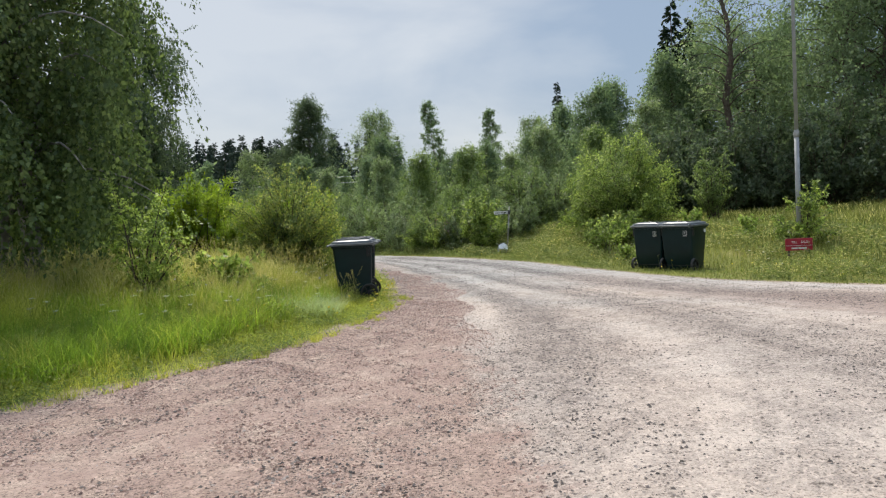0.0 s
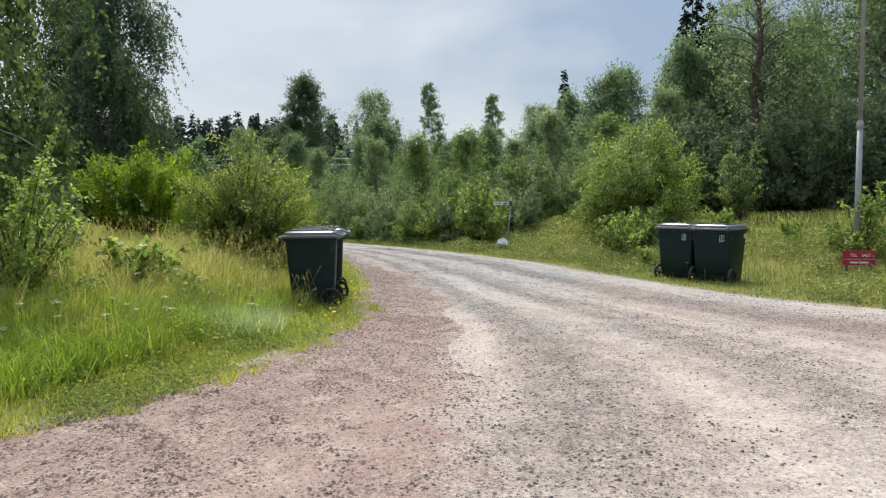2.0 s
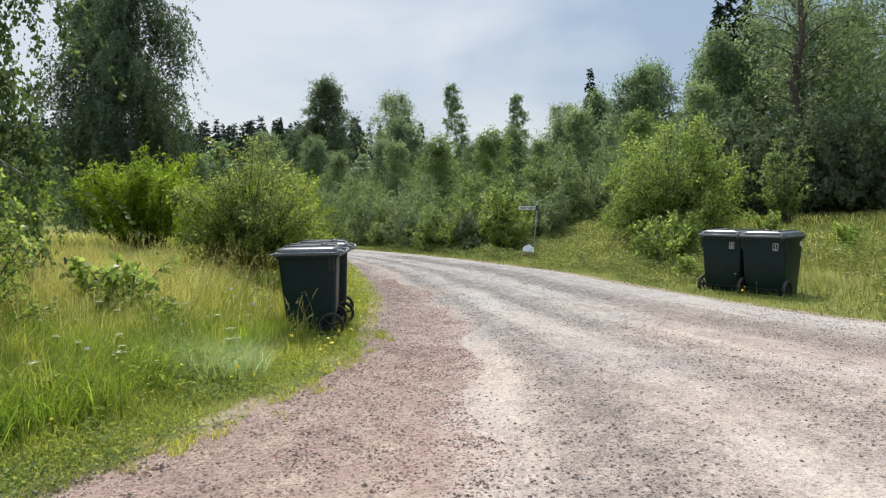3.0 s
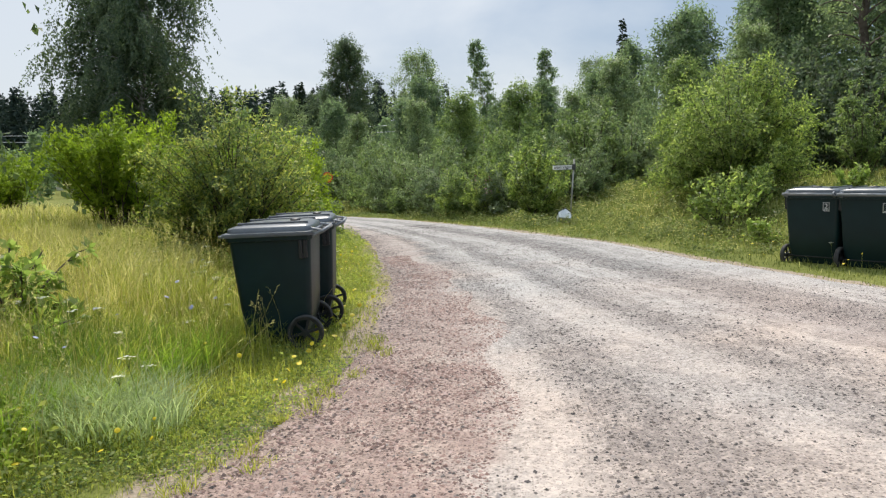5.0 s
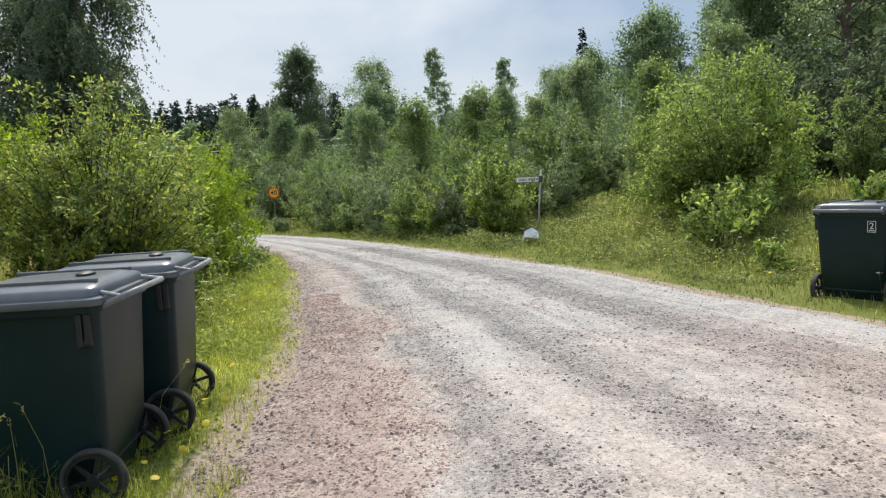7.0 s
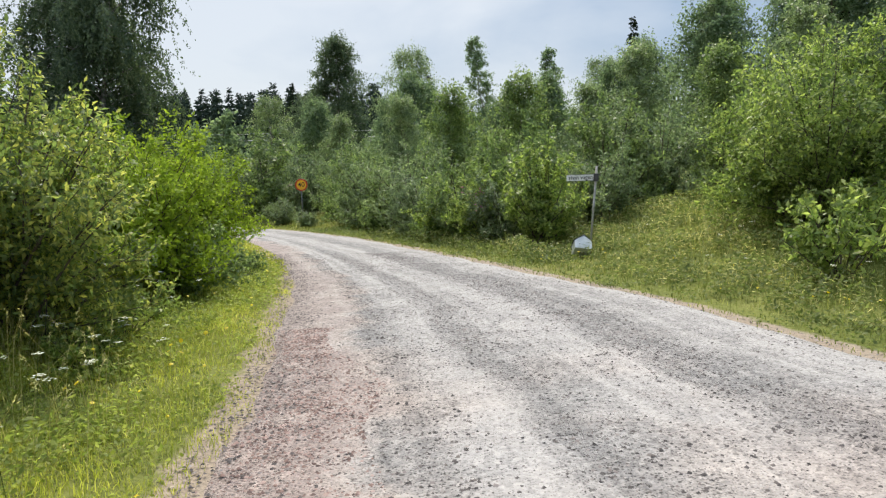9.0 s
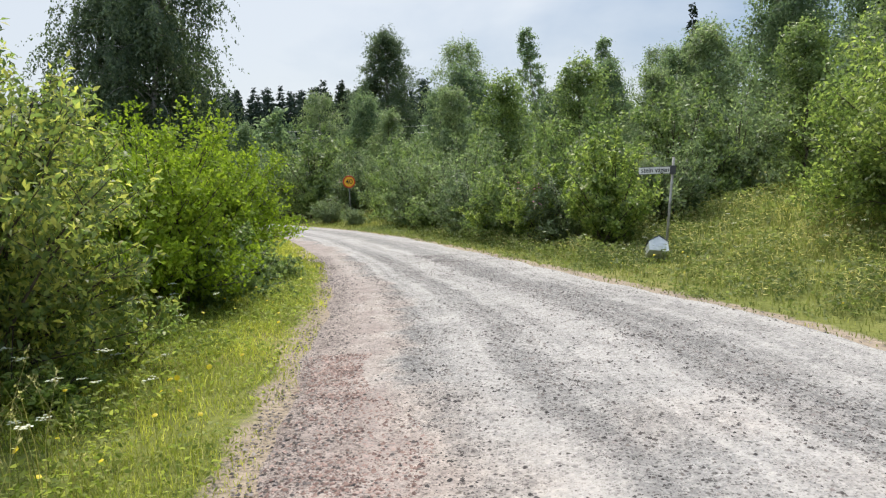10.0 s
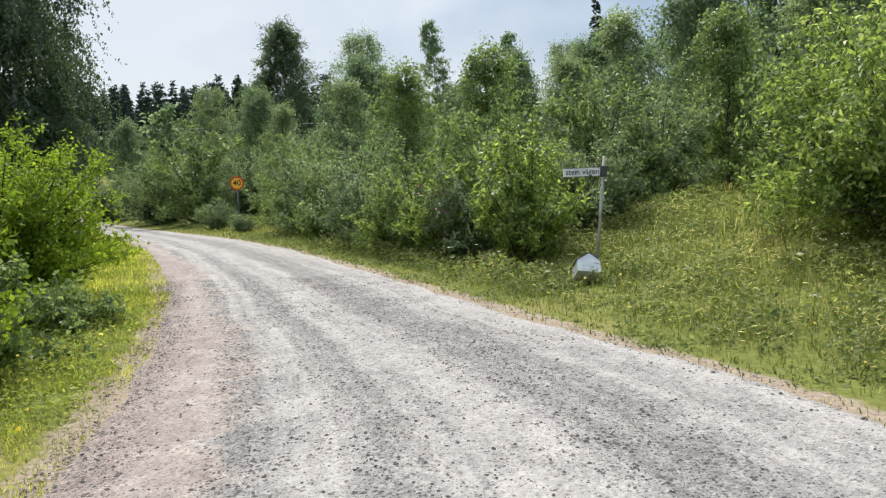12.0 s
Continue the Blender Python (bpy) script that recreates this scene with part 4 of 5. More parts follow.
    for s in (-1, 1):
        turn = Matrix.Translation((0.265, s * 0.355, 0.15)) @ Matrix.Rotation(radians(90), 4, "X")
        bm = bmesh.new()
        lathe(bm, [(0.128, -0.024), (0.143, -0.026), (0.150, -0.014), (0.150, 0.014), (0.143, 0.026), (0.128, 0.024), (0.128, -0.024)], 32, turn)
        wheel = part("wheel", bm, rubber, top, "thin worn rubber tyre on a spoked rim", smooth=True)
        bm = bmesh.new()
        lathe(bm, [(0.112, -0.02), (0.129, -0.02), (0.129, 0.02), (0.112, 0.02), (0.112, -0.02)], 28, turn)
        lathe(bm, [(0.0, -0.026), (0.03, -0.026), (0.03, 0.026), (0.0, 0.026)], 14, turn)
        part("rim", bm, plastic_rim, wheel)
        for k in range(6):
            a = radians(60 * k + 15)
            bm = bmesh.new()
            box(bm, 0.025, 0.116, -0.011, 0.011, -0.008, 0.008, 0.003, turn @ Matrix.Rotation(a, 4, "Z"))
            part("spoke", bm, plastic_rim, wheel)
    # true depth and height of this size of bin; the wheels stay round
    for piece in top.children:
        wheel_part = piece.name.startswith("wheel")
        m = Matrix.Translation((-0.032, 0, 0)) if wheel_part else Matrix.Diagonal((0.88, 1, 0.97, 1))
        for o in (piece, *piece.children):
            o.data.transform(m)
    return top


def bin_number(bin_ob, digit):
    m = Matrix.Translation((0.3155, 0.20, 0.82)) @ Matrix.Rotation(radians(90), 4, "Z") @ Matrix.Rotation(radians(88), 4, "X") @ Matrix.Diagonal((0.78, 0.78, 1, 1))
    bm = bmesh.new()
    for x0, x1, y0, y1 in ((-0.052, 0.052, 0.066, 0.073), (-0.052, 0.052, -0.073, -0.066), (-0.052, -0.045, -0.066, 0.066), (0.045, 0.052, -0.066, 0.066), (-0.035, 0.035, -0.056, -0.045)):
        box(bm, x0, x1, y0, y1, -0.002, 0.002, 0, m)
    plate = part("number_frame", bm, label_white, bin_ob, "thin white frame printed round the number")
    lettering(digit, 0.12, label_white, plate, m @ Matrix.Translation((0, 0.006, 0)), "digit")


def bin_at(ob, x, y, yaw, sink=0.0, size=1.0):
    ob.matrix_basis = pose(x, y, float(land(x, y)) - sink, 0, 0, yaw) @ Matrix.Scale(size, 4)
    return ob


bin_a = bin_at(wheelie_bin("dark grey plastic wheelie bin with sky-paled lid in verge grass"), -1.56, 12.86, 6.5)
bin_b = bin_at(wheelie_bin("dark grey plastic wheelie bin close behind another on the verge"), -1.61, 13.85, 9)
bin_c = bin_at(wheelie_bin("dark grey wheelie bin marked with a white number two"), 5.14, 17.86, -139, 0.06, 1.1)
bin_d = bin_at(wheelie_bin("dark grey wheelie bin marked with a white number one"), 5.64, 17.26, -136, 0.06, 1.1)
for ob in (bin_a, bin_b):
    tagged(ob, group="bins on the near verge")
for ob in (bin_c, bin_d):
    tagged(ob, group="bins on the far verge")
bin_number(bin_c, "2")
bin_number(bin_d, "1")
bm = bmesh.new()
box(bm, -0.30, -0.22, 0.348, 0.356, 0.82, 0.89, 0)
part("sticker", bm, label_white, bin_d, "small white sticker")


# signs and posts
def upright_text(y=0.0):
    return Matrix.Translation((0, y, 0)) @ Matrix.Rotation(radians(90), 4, "X")


def street_sign(x, y):
    z = float(land(x, y))
    top = empty("street_sign", x, y, z, 0, label="white street name plate on a leaning weathered steel post", category="street sign")
    h = 1.62 - z + 0.05
    lean = Matrix.Rotation(radians(5.0), 4, "Y")
    bm = rod(bmesh.new(), (0, 0, -0.2), (0, 0, h), 0.021, 0.020, 14)
    bm.transform(lean)
    part("post", bm, steel_worn, top, smooth=True)
    bm = box(bmesh.new(), -0.045, 0.045, -0.035, 0.035, h - 0.27, h - 0.13, 0.008)
    bm.transform(lean)
    part("bracket", bm, dark_paint, top)
    off = 0.087 * (h - 0.2)
    bm = box(bmesh.new(), off - 0.52, off - 0.035, -0.012, 0.006, h - 0.262, h - 0.145, 0.004)
    plate = part("name_plate", bm, white_paint, top, "white plate with black lettering")
    bm = bmesh.new()
    for z0, z1 in ((h - 0.262, h - 0.256), (h - 0.151, h - 0.145)):
        box(bm, off - 0.515, off - 0.04, -0.0135, -0.011, z0, z1)
    part("plate_border", bm, dark_paint, plate)
    for word, dx in (("stein", -0.395), ("vägen", -0.165)):
        lettering(word, 0.105, black_ink, plate, Matrix.Translation((off + dx, -0.0135, h - 0.2)) @ upright_text(), "lettering", 0.001, 0.9)


street_sign(2.20, 25.3)


def speed_sign(x, y, zc):
    z = float(land(x, y))
    top = empty("speed_limit_sign", x, y, z, 14, label="round yellow and red forty sign on a steel post", category="road sign")
    h = zc - z
    bm = rod(bmesh.new(), (0, 0.035, -0.2), (0, 0.035, h + 0.22), 0.03, None, 12)
    part("post", bm, dark_steel, top, smooth=True)
    face = Matrix.Translation((0, 0, h)) @ Matrix.Rotation(radians(90), 4, "X")
    bm = lathe(bmesh.new(), [(0.0, -0.006), (0.30, -0.006), (0.303, 0.0), (0.30, 0.006), (0.0, 0.006)], 40, face)
    disc = part("disc", bm, sign_red, top, "red rimmed disc")
    bm = lathe(bmesh.new(), [(0.0, 0.0085), (0.238, 0.0085), (0.238, 0.0055)], 40, face)
    part("yellow_field", bm, sign_yellow, disc)
    lettering("40", 0.33, black_ink, disc, face @ Matrix.Translation((0, 0, 0.010)), "digits", 0.001, 1.05)


speed_sign(-9.05, 48.15, 1.33)


def sale_sign(x, y):
    z = float(land(x, y)) - 0.06
    top = empty("sale_sign", x, y, z, -8, label="low red for-sale board with white lettering in grass", category="sign")
    bm = box(bmesh.new(), -0.29, 0.29, -0.012, 0.012, 0.21, 0.48, 0.006)
    board = part("board", bm, red_paint, top)
    for s in (-1, 1):
        bm = box(bmesh.new(), s * 0.21 - 0.02, s * 0.21 + 0.02, 0.012, 0.04, -0.15, 0.5, 0.003)
        part("leg", bm, bark_brown, top, "thin wooden stake")
    for word, dx in (("TILL", -0.10), ("SALU", 0.115)):
        lettering(word, 0.078, white_paint, board, Matrix.Translation((dx, -0.0135, 0.395)) @ upright_text(), "lettering", 0.001, 0.85)
    bm = box(bmesh.new(), -0.16, 0.16, -0.0145, -0.011, 0.245, 0.278)
    part("small_print", bm, white_paint, board)
    bm = box(bmesh.new(), -0.28, 0.28, -0.0145, -0.011, 0.318, 0.324)
    part("divider", bm, label_white, board)


sale_sign(7.95, 16.45)


def mast(x, y):
    z = float(land(x, y))
    top = empty("flagpole", x, y, z, label="tall pale grey steel flagpole with a thicker foot", category="flagpole")
    bm = rod(bmesh.new(), (0, 0, -0.2), (0, 0, 2.55), 0.056, 0.052, 18)
    part("foot_tube", bm, pole_paint, top, smooth=True)
    bm = lathe(bmesh.new(), [(0.052, 2.55), (0.064, 2.56), (0.064, 2.66), (0.046, 2.72)], 18)
    part("collar", bm, pole_paint, top, smooth=True)
    bm = rod(bmesh.new(), (0, 0, 2.6), (0, 0, 9.0), 0.045, 0.03, 18)
    part("upper_tube", bm, pole_paint, top, smooth=True)
    bm = bmesh.new()
    bmesh.ops.create_uvsphere(bm, u_segments=14, v_segments=8, radius=0.06, matrix=Matrix.Translation((0, 0, 9.03)))
    part("cap", bm, white_paint, top, smooth=True)


mast(8.35, 17.25)


def fallen_box(x, y):
    z = float(land(x, y))
    top = empty("letter_box", x, y, z + 0.12, 8, label="small white gabled letter box lying on its back in grass", category="letter box")
    tilt = Matrix.Rotation(radians(8), 4, "Y") @ Matrix.Rotation(radians(-38), 4, "X") @ Matrix.Diagonal((0.95, 0.9, 0.9, 1))
    bm = bmesh.new()
    prof = ((-0.16, 0.0), (0.16, 0.0), (0.16, 0.19), (0.02, 0.30), (-0.16, 0.17))
    a = [bm.verts.new((px, -0.12, pz)) for px, pz in prof]
    b = [bm.verts.new((px, 0.14, pz)) for px, pz in prof]
    loft(bm, [a, b])
    bmesh.ops.recalc_face_normals(bm, faces=bm.faces)
    bm.transform(tilt)
    part("body", bm, white_paint, top)
    for (x0, z0), (x1, z1) in (((0.18, 0.175), (0.02, 0.302)), ((-0.18, 0.155), (0.02, 0.302))):
        d = Vector((x1 - x0, 0, z1 - z0))
        m = Matrix.Translation(((x0 + x1) / 2, 0.005, (z0 + z1) / 2 + 0.008)) @ Matrix.Rotation(-math.atan2(d.z, d.x), 4, "Y")
        bm = box(bmesh.new(), -d.length / 2, d.length / 2, -0.14, 0.15, -0.006, 0.006, 0.003, m)
        bm.transform(tilt)
        part("roof_panel", bm, dark_paint, top, "dark roof panel")
    bm = box(bmesh.new(), -0.10, 0.12, -0.124, -0.119, 0.02, 0.16, 0.002)
    bm.transform(tilt)
    part("flap", bm, label_white, top)


fallen_box(2.02, 24.95)


def wires():
    for k, (z, sag) in enumerate(((7.3, 1.0), (6.5, 1.0))):
        t = np.linspace(0, 1, 24)
        pts = np.stack([-70 + 90 * t, 98 + 6 * t, z + 1.0 - 4 * sag * t * (1 - t)], -1)
        v, f = tubes([(pts, np.full(24, 0.035))], 6)
        tagged(part_np("power_line", v, [f], steel), "thin overhead power cable far across the valley", "cable", group="power lines")
    for x, y in ((-70, 98), (20, 104)):
        z = float(land(x, y))
        v, f = tubes([(np.array([[x, y, z - 0.3], [x, y, 9.2]]), np.array([0.14, 0.1]))], 10)
        tagged(part_np("power_pole", v, [f], bark_brown), "brown wooden power pole far off", "pole")


wires()


# shrubs beside the road
willow = stand(shrub("willow_bush", "broad bright green willow bush with dense rounded crown", 31, 3.1, 2.1, 130, 18, 24, 0.085, leaf_bright, slim=0.45, low=0.1), 5.95, 24.4)
stand(shrub("willow_bush", "tall green willow bush with yellowing leaf tips", 32, 2.65, 1.25, 120, 18, 22, 0.064, leaf_yellow, slim=0.42, low=0.05), -3.65, 17.7)
bright = stand(shrub("maple_bush", "bright yellow-green bush with dense fine leaves", 33, 2.5, 1.4, 90, 16, 20, 0.062, leaf_lime, slim=0.6, low=0.2), -4.15, 21.0, 0.95, 1.04)
skirt = stand(shrub("bramble_bush", "low grey-green bramble spilling towards the road edge", 34, 1.15, 1.0, 46, 12, 16, 0.07, leaf_green, slim=0.7, low=0.1), -3.75, 21.5, 0.9)
lime = stand(shrub("elder_bush", "spiky lime-green bush standing in the dry meadow", 35, 2.2, 1.75, 60, 15, 18, 0.11, leaf_lime, slim=0.36, low=0.25, spiky=0.9), -6.9, 20.6)
stand(shrub("birch_sapling", "slender young birch with small pale leaves", 36, 2.15, 0.8, 20, 17, 17, 0.05, leaf_pale, slim=0.7, low=0.04), -4.4, 10.7)
shoots = stand(shrub("willow_shoots", "low leafy willow shoots in front of a bush", 37, 1.05, 0.9, 20, 8, 8, 0.11, leaf_bright, slim=0.45, low=0.2, spiky=0.6), 4.75, 21.4)
stand(shrub("birch_shrub", "small pale green shrub round the foot of a pole", 38, 1.55, 0.7, 30, 12, 13, 0.065, leaf_bright, slim=0.65, low=0.1), 8.5, 17.3)
stand(shrub("alder_shrub", "upright thin green shrub beside a willow bush", 39, 2.6, 1.0, 26, 14, 14, 0.09, leaf_green, slim=0.5, low=0.1, spiky=0.5), 9.6, 26.0)
herb = stand(shrub("leafy_herb", "leafy green herb standing out of the grass", 40, 0.62, 0.42, 22, 9, 10, 0.07, leaf_pale, slim=0.55, low=0.15, category="herb"), -3.45, 12.0, 1.7, 0.85)
again(shoots, 5.4, 22.0, 0.9, 1.1, 120)
again(shoots, -3.1, 18.7, 0.6, 0.8, 60)
again(shoots, -2.9, 17.5, 0.5, 0.7, 200)
again(lime, -8.6, 23.4, 1.05, 0.9, 80)
again(lime, -5.4, 22.6, 0.85, 1.0, 200)
again(lime, -16.5, 31.0, 1.2, 0.8, 30)
again(lime, -10.6, 20.8, 0.9, 0.7, 260)
again(bright, -5.2, 24.6, 1.0, 0.95, 70)
again(skirt, -4.5, 19.0, 0.8, 0.7, 100)
again(skirt, -3.75, 23.3, 0.6, 0.8, 220)
again(herb, -2.6, 9.5, 0.7, 0.8, 50)
again(herb, -3.0, 16.3, 0.8, 0.9, 130)
again(herb, -2.75, 17.3, 0.75, 0.7, 20)
for x, y, s, k, yaw in ((7.3, 21.8, 0.9, 0.7, 210), (8.2, 19.8, 0.8, 0.6, 280), (5.0, 19.9, 0.6, 0.6, 330)):
    again(herb, x, y, s * 1.3, k * 1.6, yaw)

# thicket along the outside of the bend
thick_a = stand(shrub("alder_bush", "dense fresh green alder bush at the road bend", 41, 2.6, 1.3, 60, 13, 16, 0.085, leaf_green, slim=0.6, low=0.06), 1.5, 29.2, 0.9)
thick_b = stand(shrub("grey_willow_bush", "dense grey-green willow bush at the road bend", 42, 2.4, 1.4, 60, 13, 16, 0.085, leaf_grey, slim=0.5, low=0.06), 0.7, 28.6, 0.75)
thick_d = stand(shrub("birch_shrub", "fresh yellow-green leafy shrub behind a street sign", 47, 2.3, 1.05, 46, 13, 16, 0.085, leaf_bright, slim=0.6, low=0.1, spiky=0.35), 1.5, 27.2)
again(thick_d, 0.2, 28.9, 0.85, 0.95, 130)
again(thick_d, -1.0, 31.0, 0.8, 0.9, 250)
# the shade under the wood is put into these bushes by leaf colour
thick_c = stand(shrub("alder_bush", "alder bush with shade of the wood in its dark leaves", 46, 2.6, 1.4, 60, 13, 15, 0.10, leaf_dark, slim=0.6, low=0.06), 9.4, 31.2, 1.3, 1.2)
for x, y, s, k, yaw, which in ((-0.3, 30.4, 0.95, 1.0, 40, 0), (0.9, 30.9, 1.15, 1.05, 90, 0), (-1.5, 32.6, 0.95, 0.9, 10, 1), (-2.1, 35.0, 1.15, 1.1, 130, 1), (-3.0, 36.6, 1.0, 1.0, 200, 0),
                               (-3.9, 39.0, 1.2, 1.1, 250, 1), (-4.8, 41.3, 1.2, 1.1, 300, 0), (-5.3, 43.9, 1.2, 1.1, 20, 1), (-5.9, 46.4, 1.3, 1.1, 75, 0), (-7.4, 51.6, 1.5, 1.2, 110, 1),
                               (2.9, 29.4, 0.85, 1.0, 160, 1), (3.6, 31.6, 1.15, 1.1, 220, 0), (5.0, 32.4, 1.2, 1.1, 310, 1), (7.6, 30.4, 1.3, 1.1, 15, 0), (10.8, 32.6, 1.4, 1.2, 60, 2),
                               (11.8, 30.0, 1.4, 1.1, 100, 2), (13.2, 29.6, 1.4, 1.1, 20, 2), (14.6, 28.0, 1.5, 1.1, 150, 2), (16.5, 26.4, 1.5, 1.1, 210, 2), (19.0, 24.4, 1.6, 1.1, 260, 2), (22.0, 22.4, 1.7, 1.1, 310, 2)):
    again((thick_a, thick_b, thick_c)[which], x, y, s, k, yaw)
again(thick_a, -13.6, 56.5, 2.35, 0.95, 350)
again(thick_b, -17.0, 60.5, 2.2, 0.9, 250)
again(thick_b, -8.15, 45.4, 0.5, 0.8, 40)
again(thick_b, -10.9, 50.4, 0.8, 0.8, 95)
again(thick_a, -7.2, 48.3, 1.0, 1.0, 145)
for x, y, s, k, yaw in ((-5.7, 25.7, 0.8, 0.7, 15), (-6.9, 27.8, 0.85, 0.75, 80), (-8.4, 30.4, 0.9, 0.8, 150), (-10.2, 33.8, 1.0, 0.8, 220), (-12.6, 38.0, 1.1, 0.8, 290), (-16.2, 44.5, 1.2, 0.8, 340)):
    again(thick_b, x, y, s, k, yaw)
again(bright, -7.6, 26.8, 1.0, 0.9, 33)
again(bright, -9.4, 29.8, 1.05, 0.9, 133)
again(thick_b, -10.6, 55.0, 1.5, 1.1, 60)
again(thick_b, -19.0, 64.5, 1.7, 0.9, 140)
again(thick_b, -24.0, 68.0, 1.9, 0.9, 200)
mid_a = stand(tree("alder_tree", "young leafy alder with foliage down to the ground", 43, 5.2, 1.7, 54, 15, 18, 0.095, leaf_green, bark_brown, 0.15, 0.04, shape=(-0.15, 0.3, 1.0)), -1.0, 38.2, 0.86)
mid_b = stand(tree("aspen_tree", "young grey-green aspen in the roadside thicket", 44, 6.0, 1.7, 54, 15, 18, 0.095, leaf_grey, bark_brown, 0.2, 0.04, shape=(-0.15, 0.35, 1.0)), 5.2, 37.0, 0.85)
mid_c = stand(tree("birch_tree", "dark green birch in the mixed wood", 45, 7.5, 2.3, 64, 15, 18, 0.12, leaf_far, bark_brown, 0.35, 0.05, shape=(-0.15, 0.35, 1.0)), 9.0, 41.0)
for x, y, s, k, yaw, which in ((1.4, 35.0, 0.8, 1.0, 30, 0), (3.4, 34.4, 0.62, 1.0, 90, 1), (-3.2, 43.0, 0.82, 1.0, 150, 1), (-4.6, 48.6, 0.74, 1.0, 200, 2), (7.4, 34.5, 0.85, 1.0, 60, 0), (2.6, 40.0, 0.64, 1.0, 240, 2),
                               (5.6, 43.0, 0.74, 1.0, 280, 2), (-1.2, 46.0, 0.76, 1.0, 320, 1), (1.2, 50.0, 0.72, 1.0, 10, 2), (10.2, 35.5, 0.95, 1.0, 110, 1), (12.4, 39.5, 1.15, 1.0, 170, 2), (11.0, 47.0, 1.15, 1.0, 45, 2),
                               (7.5, 49.5, 0.78, 1.0, 75, 2), (15.5, 43.0, 1.3, 1.0, 125, 2), (-4.0, 54.0, 1.0, 1.0, 185, 2), (-8.5, 56.0, 0.95, 1.0, 235, 1), (3.8, 57.0, 0.85, 1.0, 265, 2), (16.5, 52.0, 1.3, 1.1, 305, 2),
                               (-11.5, 62.0, 1.0, 1.0, 95, 2), (-5.0, 64.0, 1.0, 1.0, 140, 2), (10.5, 61.0, 1.25, 1.0, 195, 2), (22.0, 47.0, 1.5, 1.0, 245, 2),
                               (-25.0, 74.0, 1.0, 1.0, 65, 2), (-31.0, 70.0, 1.0, 1.0, 165, 2)):
    again((mid_a, mid_b, mid_c)[which], x, y, s, k, yaw)

# tall trees
near_birch = stand(tree("weeping_birch", "large weeping birch with hanging twigs and several trunks", 51, 13.0, 3.3, 124, 38, 36, 0.085, leaf_birch, bark_birch, 0.9, 0.13, 3, 0.17, (-0.35, 0.3, 1.0), airy=0.35), -7.3, 12.6)
again(near_birch, -15.2, 21.5, 0.95, 1.0, 130)
stand(tree("weeping_birch", "huge dark weeping birch standing across the field", 52, 21.0, 6.2, 140, 30, 34, 0.18, leaf_dark, bark_birch, 0.75, 0.08, 2, 0.26, (-0.05, 0.4, 1.0), airy=0.4), -25.5, 59.0)
poplar = stand(tree("birch_tree", "tall dark birch rising above the wood", 53, 16.0, 4.0, 110, 18, 26, 0.17, leaf_dark, bark_birch, 0.2, 0.1, 1, 0.2, (-0.1, 0.45, 1.0), airy=0.6), -14.8, 86.0, 0.95)
thin = stand(tree("birch_tree", "thin sparse birch against the sky", 54, 12.2, 1.5, 46, 12, 16, 0.14, leaf_far, bark_birch, 0.4, 0.35, 1, 0.09, (0.1, 0.55, 1.0)), -0.3, 74.0)
pale = stand(tree("birch_tree", "pale airy birch with a broad open crown", 55, 11.5, 3.0, 64, 14, 15, 0.14, leaf_grey, bark_birch, 0.3, 0.3, 1, 0.13, (0.1, 0.6, 1.0)), -6.2, 73.0)
again(thin, 5.5, 76.0, 0.95, 0.95, 80)
again(pale, 9.0, 72.0, 0.9, 0.9, 130)
again(pale, -20.0, 80.0, 0.9, 0.95, 190)
again(poplar, -19.5, 92.0, 0.75, 0.9, 40)
stand(tree("birch_tree", "tall sparse birch with a bare dark trunk", 56, 13.5, 3.0, 46, 9, 12, 0.11, leaf_grey, bark_brown, 0.55, 0.3, 1, 0.2, (0.1, 0.55, 1.0)), 13.2, 33.0)
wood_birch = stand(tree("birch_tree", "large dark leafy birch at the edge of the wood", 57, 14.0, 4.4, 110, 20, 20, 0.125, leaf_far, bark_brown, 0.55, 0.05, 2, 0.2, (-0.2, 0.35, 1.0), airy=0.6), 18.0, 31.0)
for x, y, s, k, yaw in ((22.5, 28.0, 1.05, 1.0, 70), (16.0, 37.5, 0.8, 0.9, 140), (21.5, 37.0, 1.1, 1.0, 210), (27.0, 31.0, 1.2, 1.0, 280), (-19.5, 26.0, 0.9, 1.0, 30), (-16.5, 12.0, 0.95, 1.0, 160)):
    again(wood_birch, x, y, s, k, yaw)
spruce_a = stand(spruce("spruce_tree", "dark narrow spruce rising over the leafy wood", 61, 14.0, 2.0, 34, 10, 8), 12.6, 77.0, 0.93)
spruce_b = stand(spruce("spruce_tree", "tall ragged dark spruce behind the birches", 62, 14.5, 2.8, 26, 9, 9), 13.6, 42.5, 0.8, 1.05)
again(spruce_b, 14.9, 43.4, 0.75, 1.05, 90)
again(spruce_a, 14.2, 60.0, 0.75, 1.0, 40)
again(spruce_a, -26.5, 112.0, 1.0, 1.0, 140)


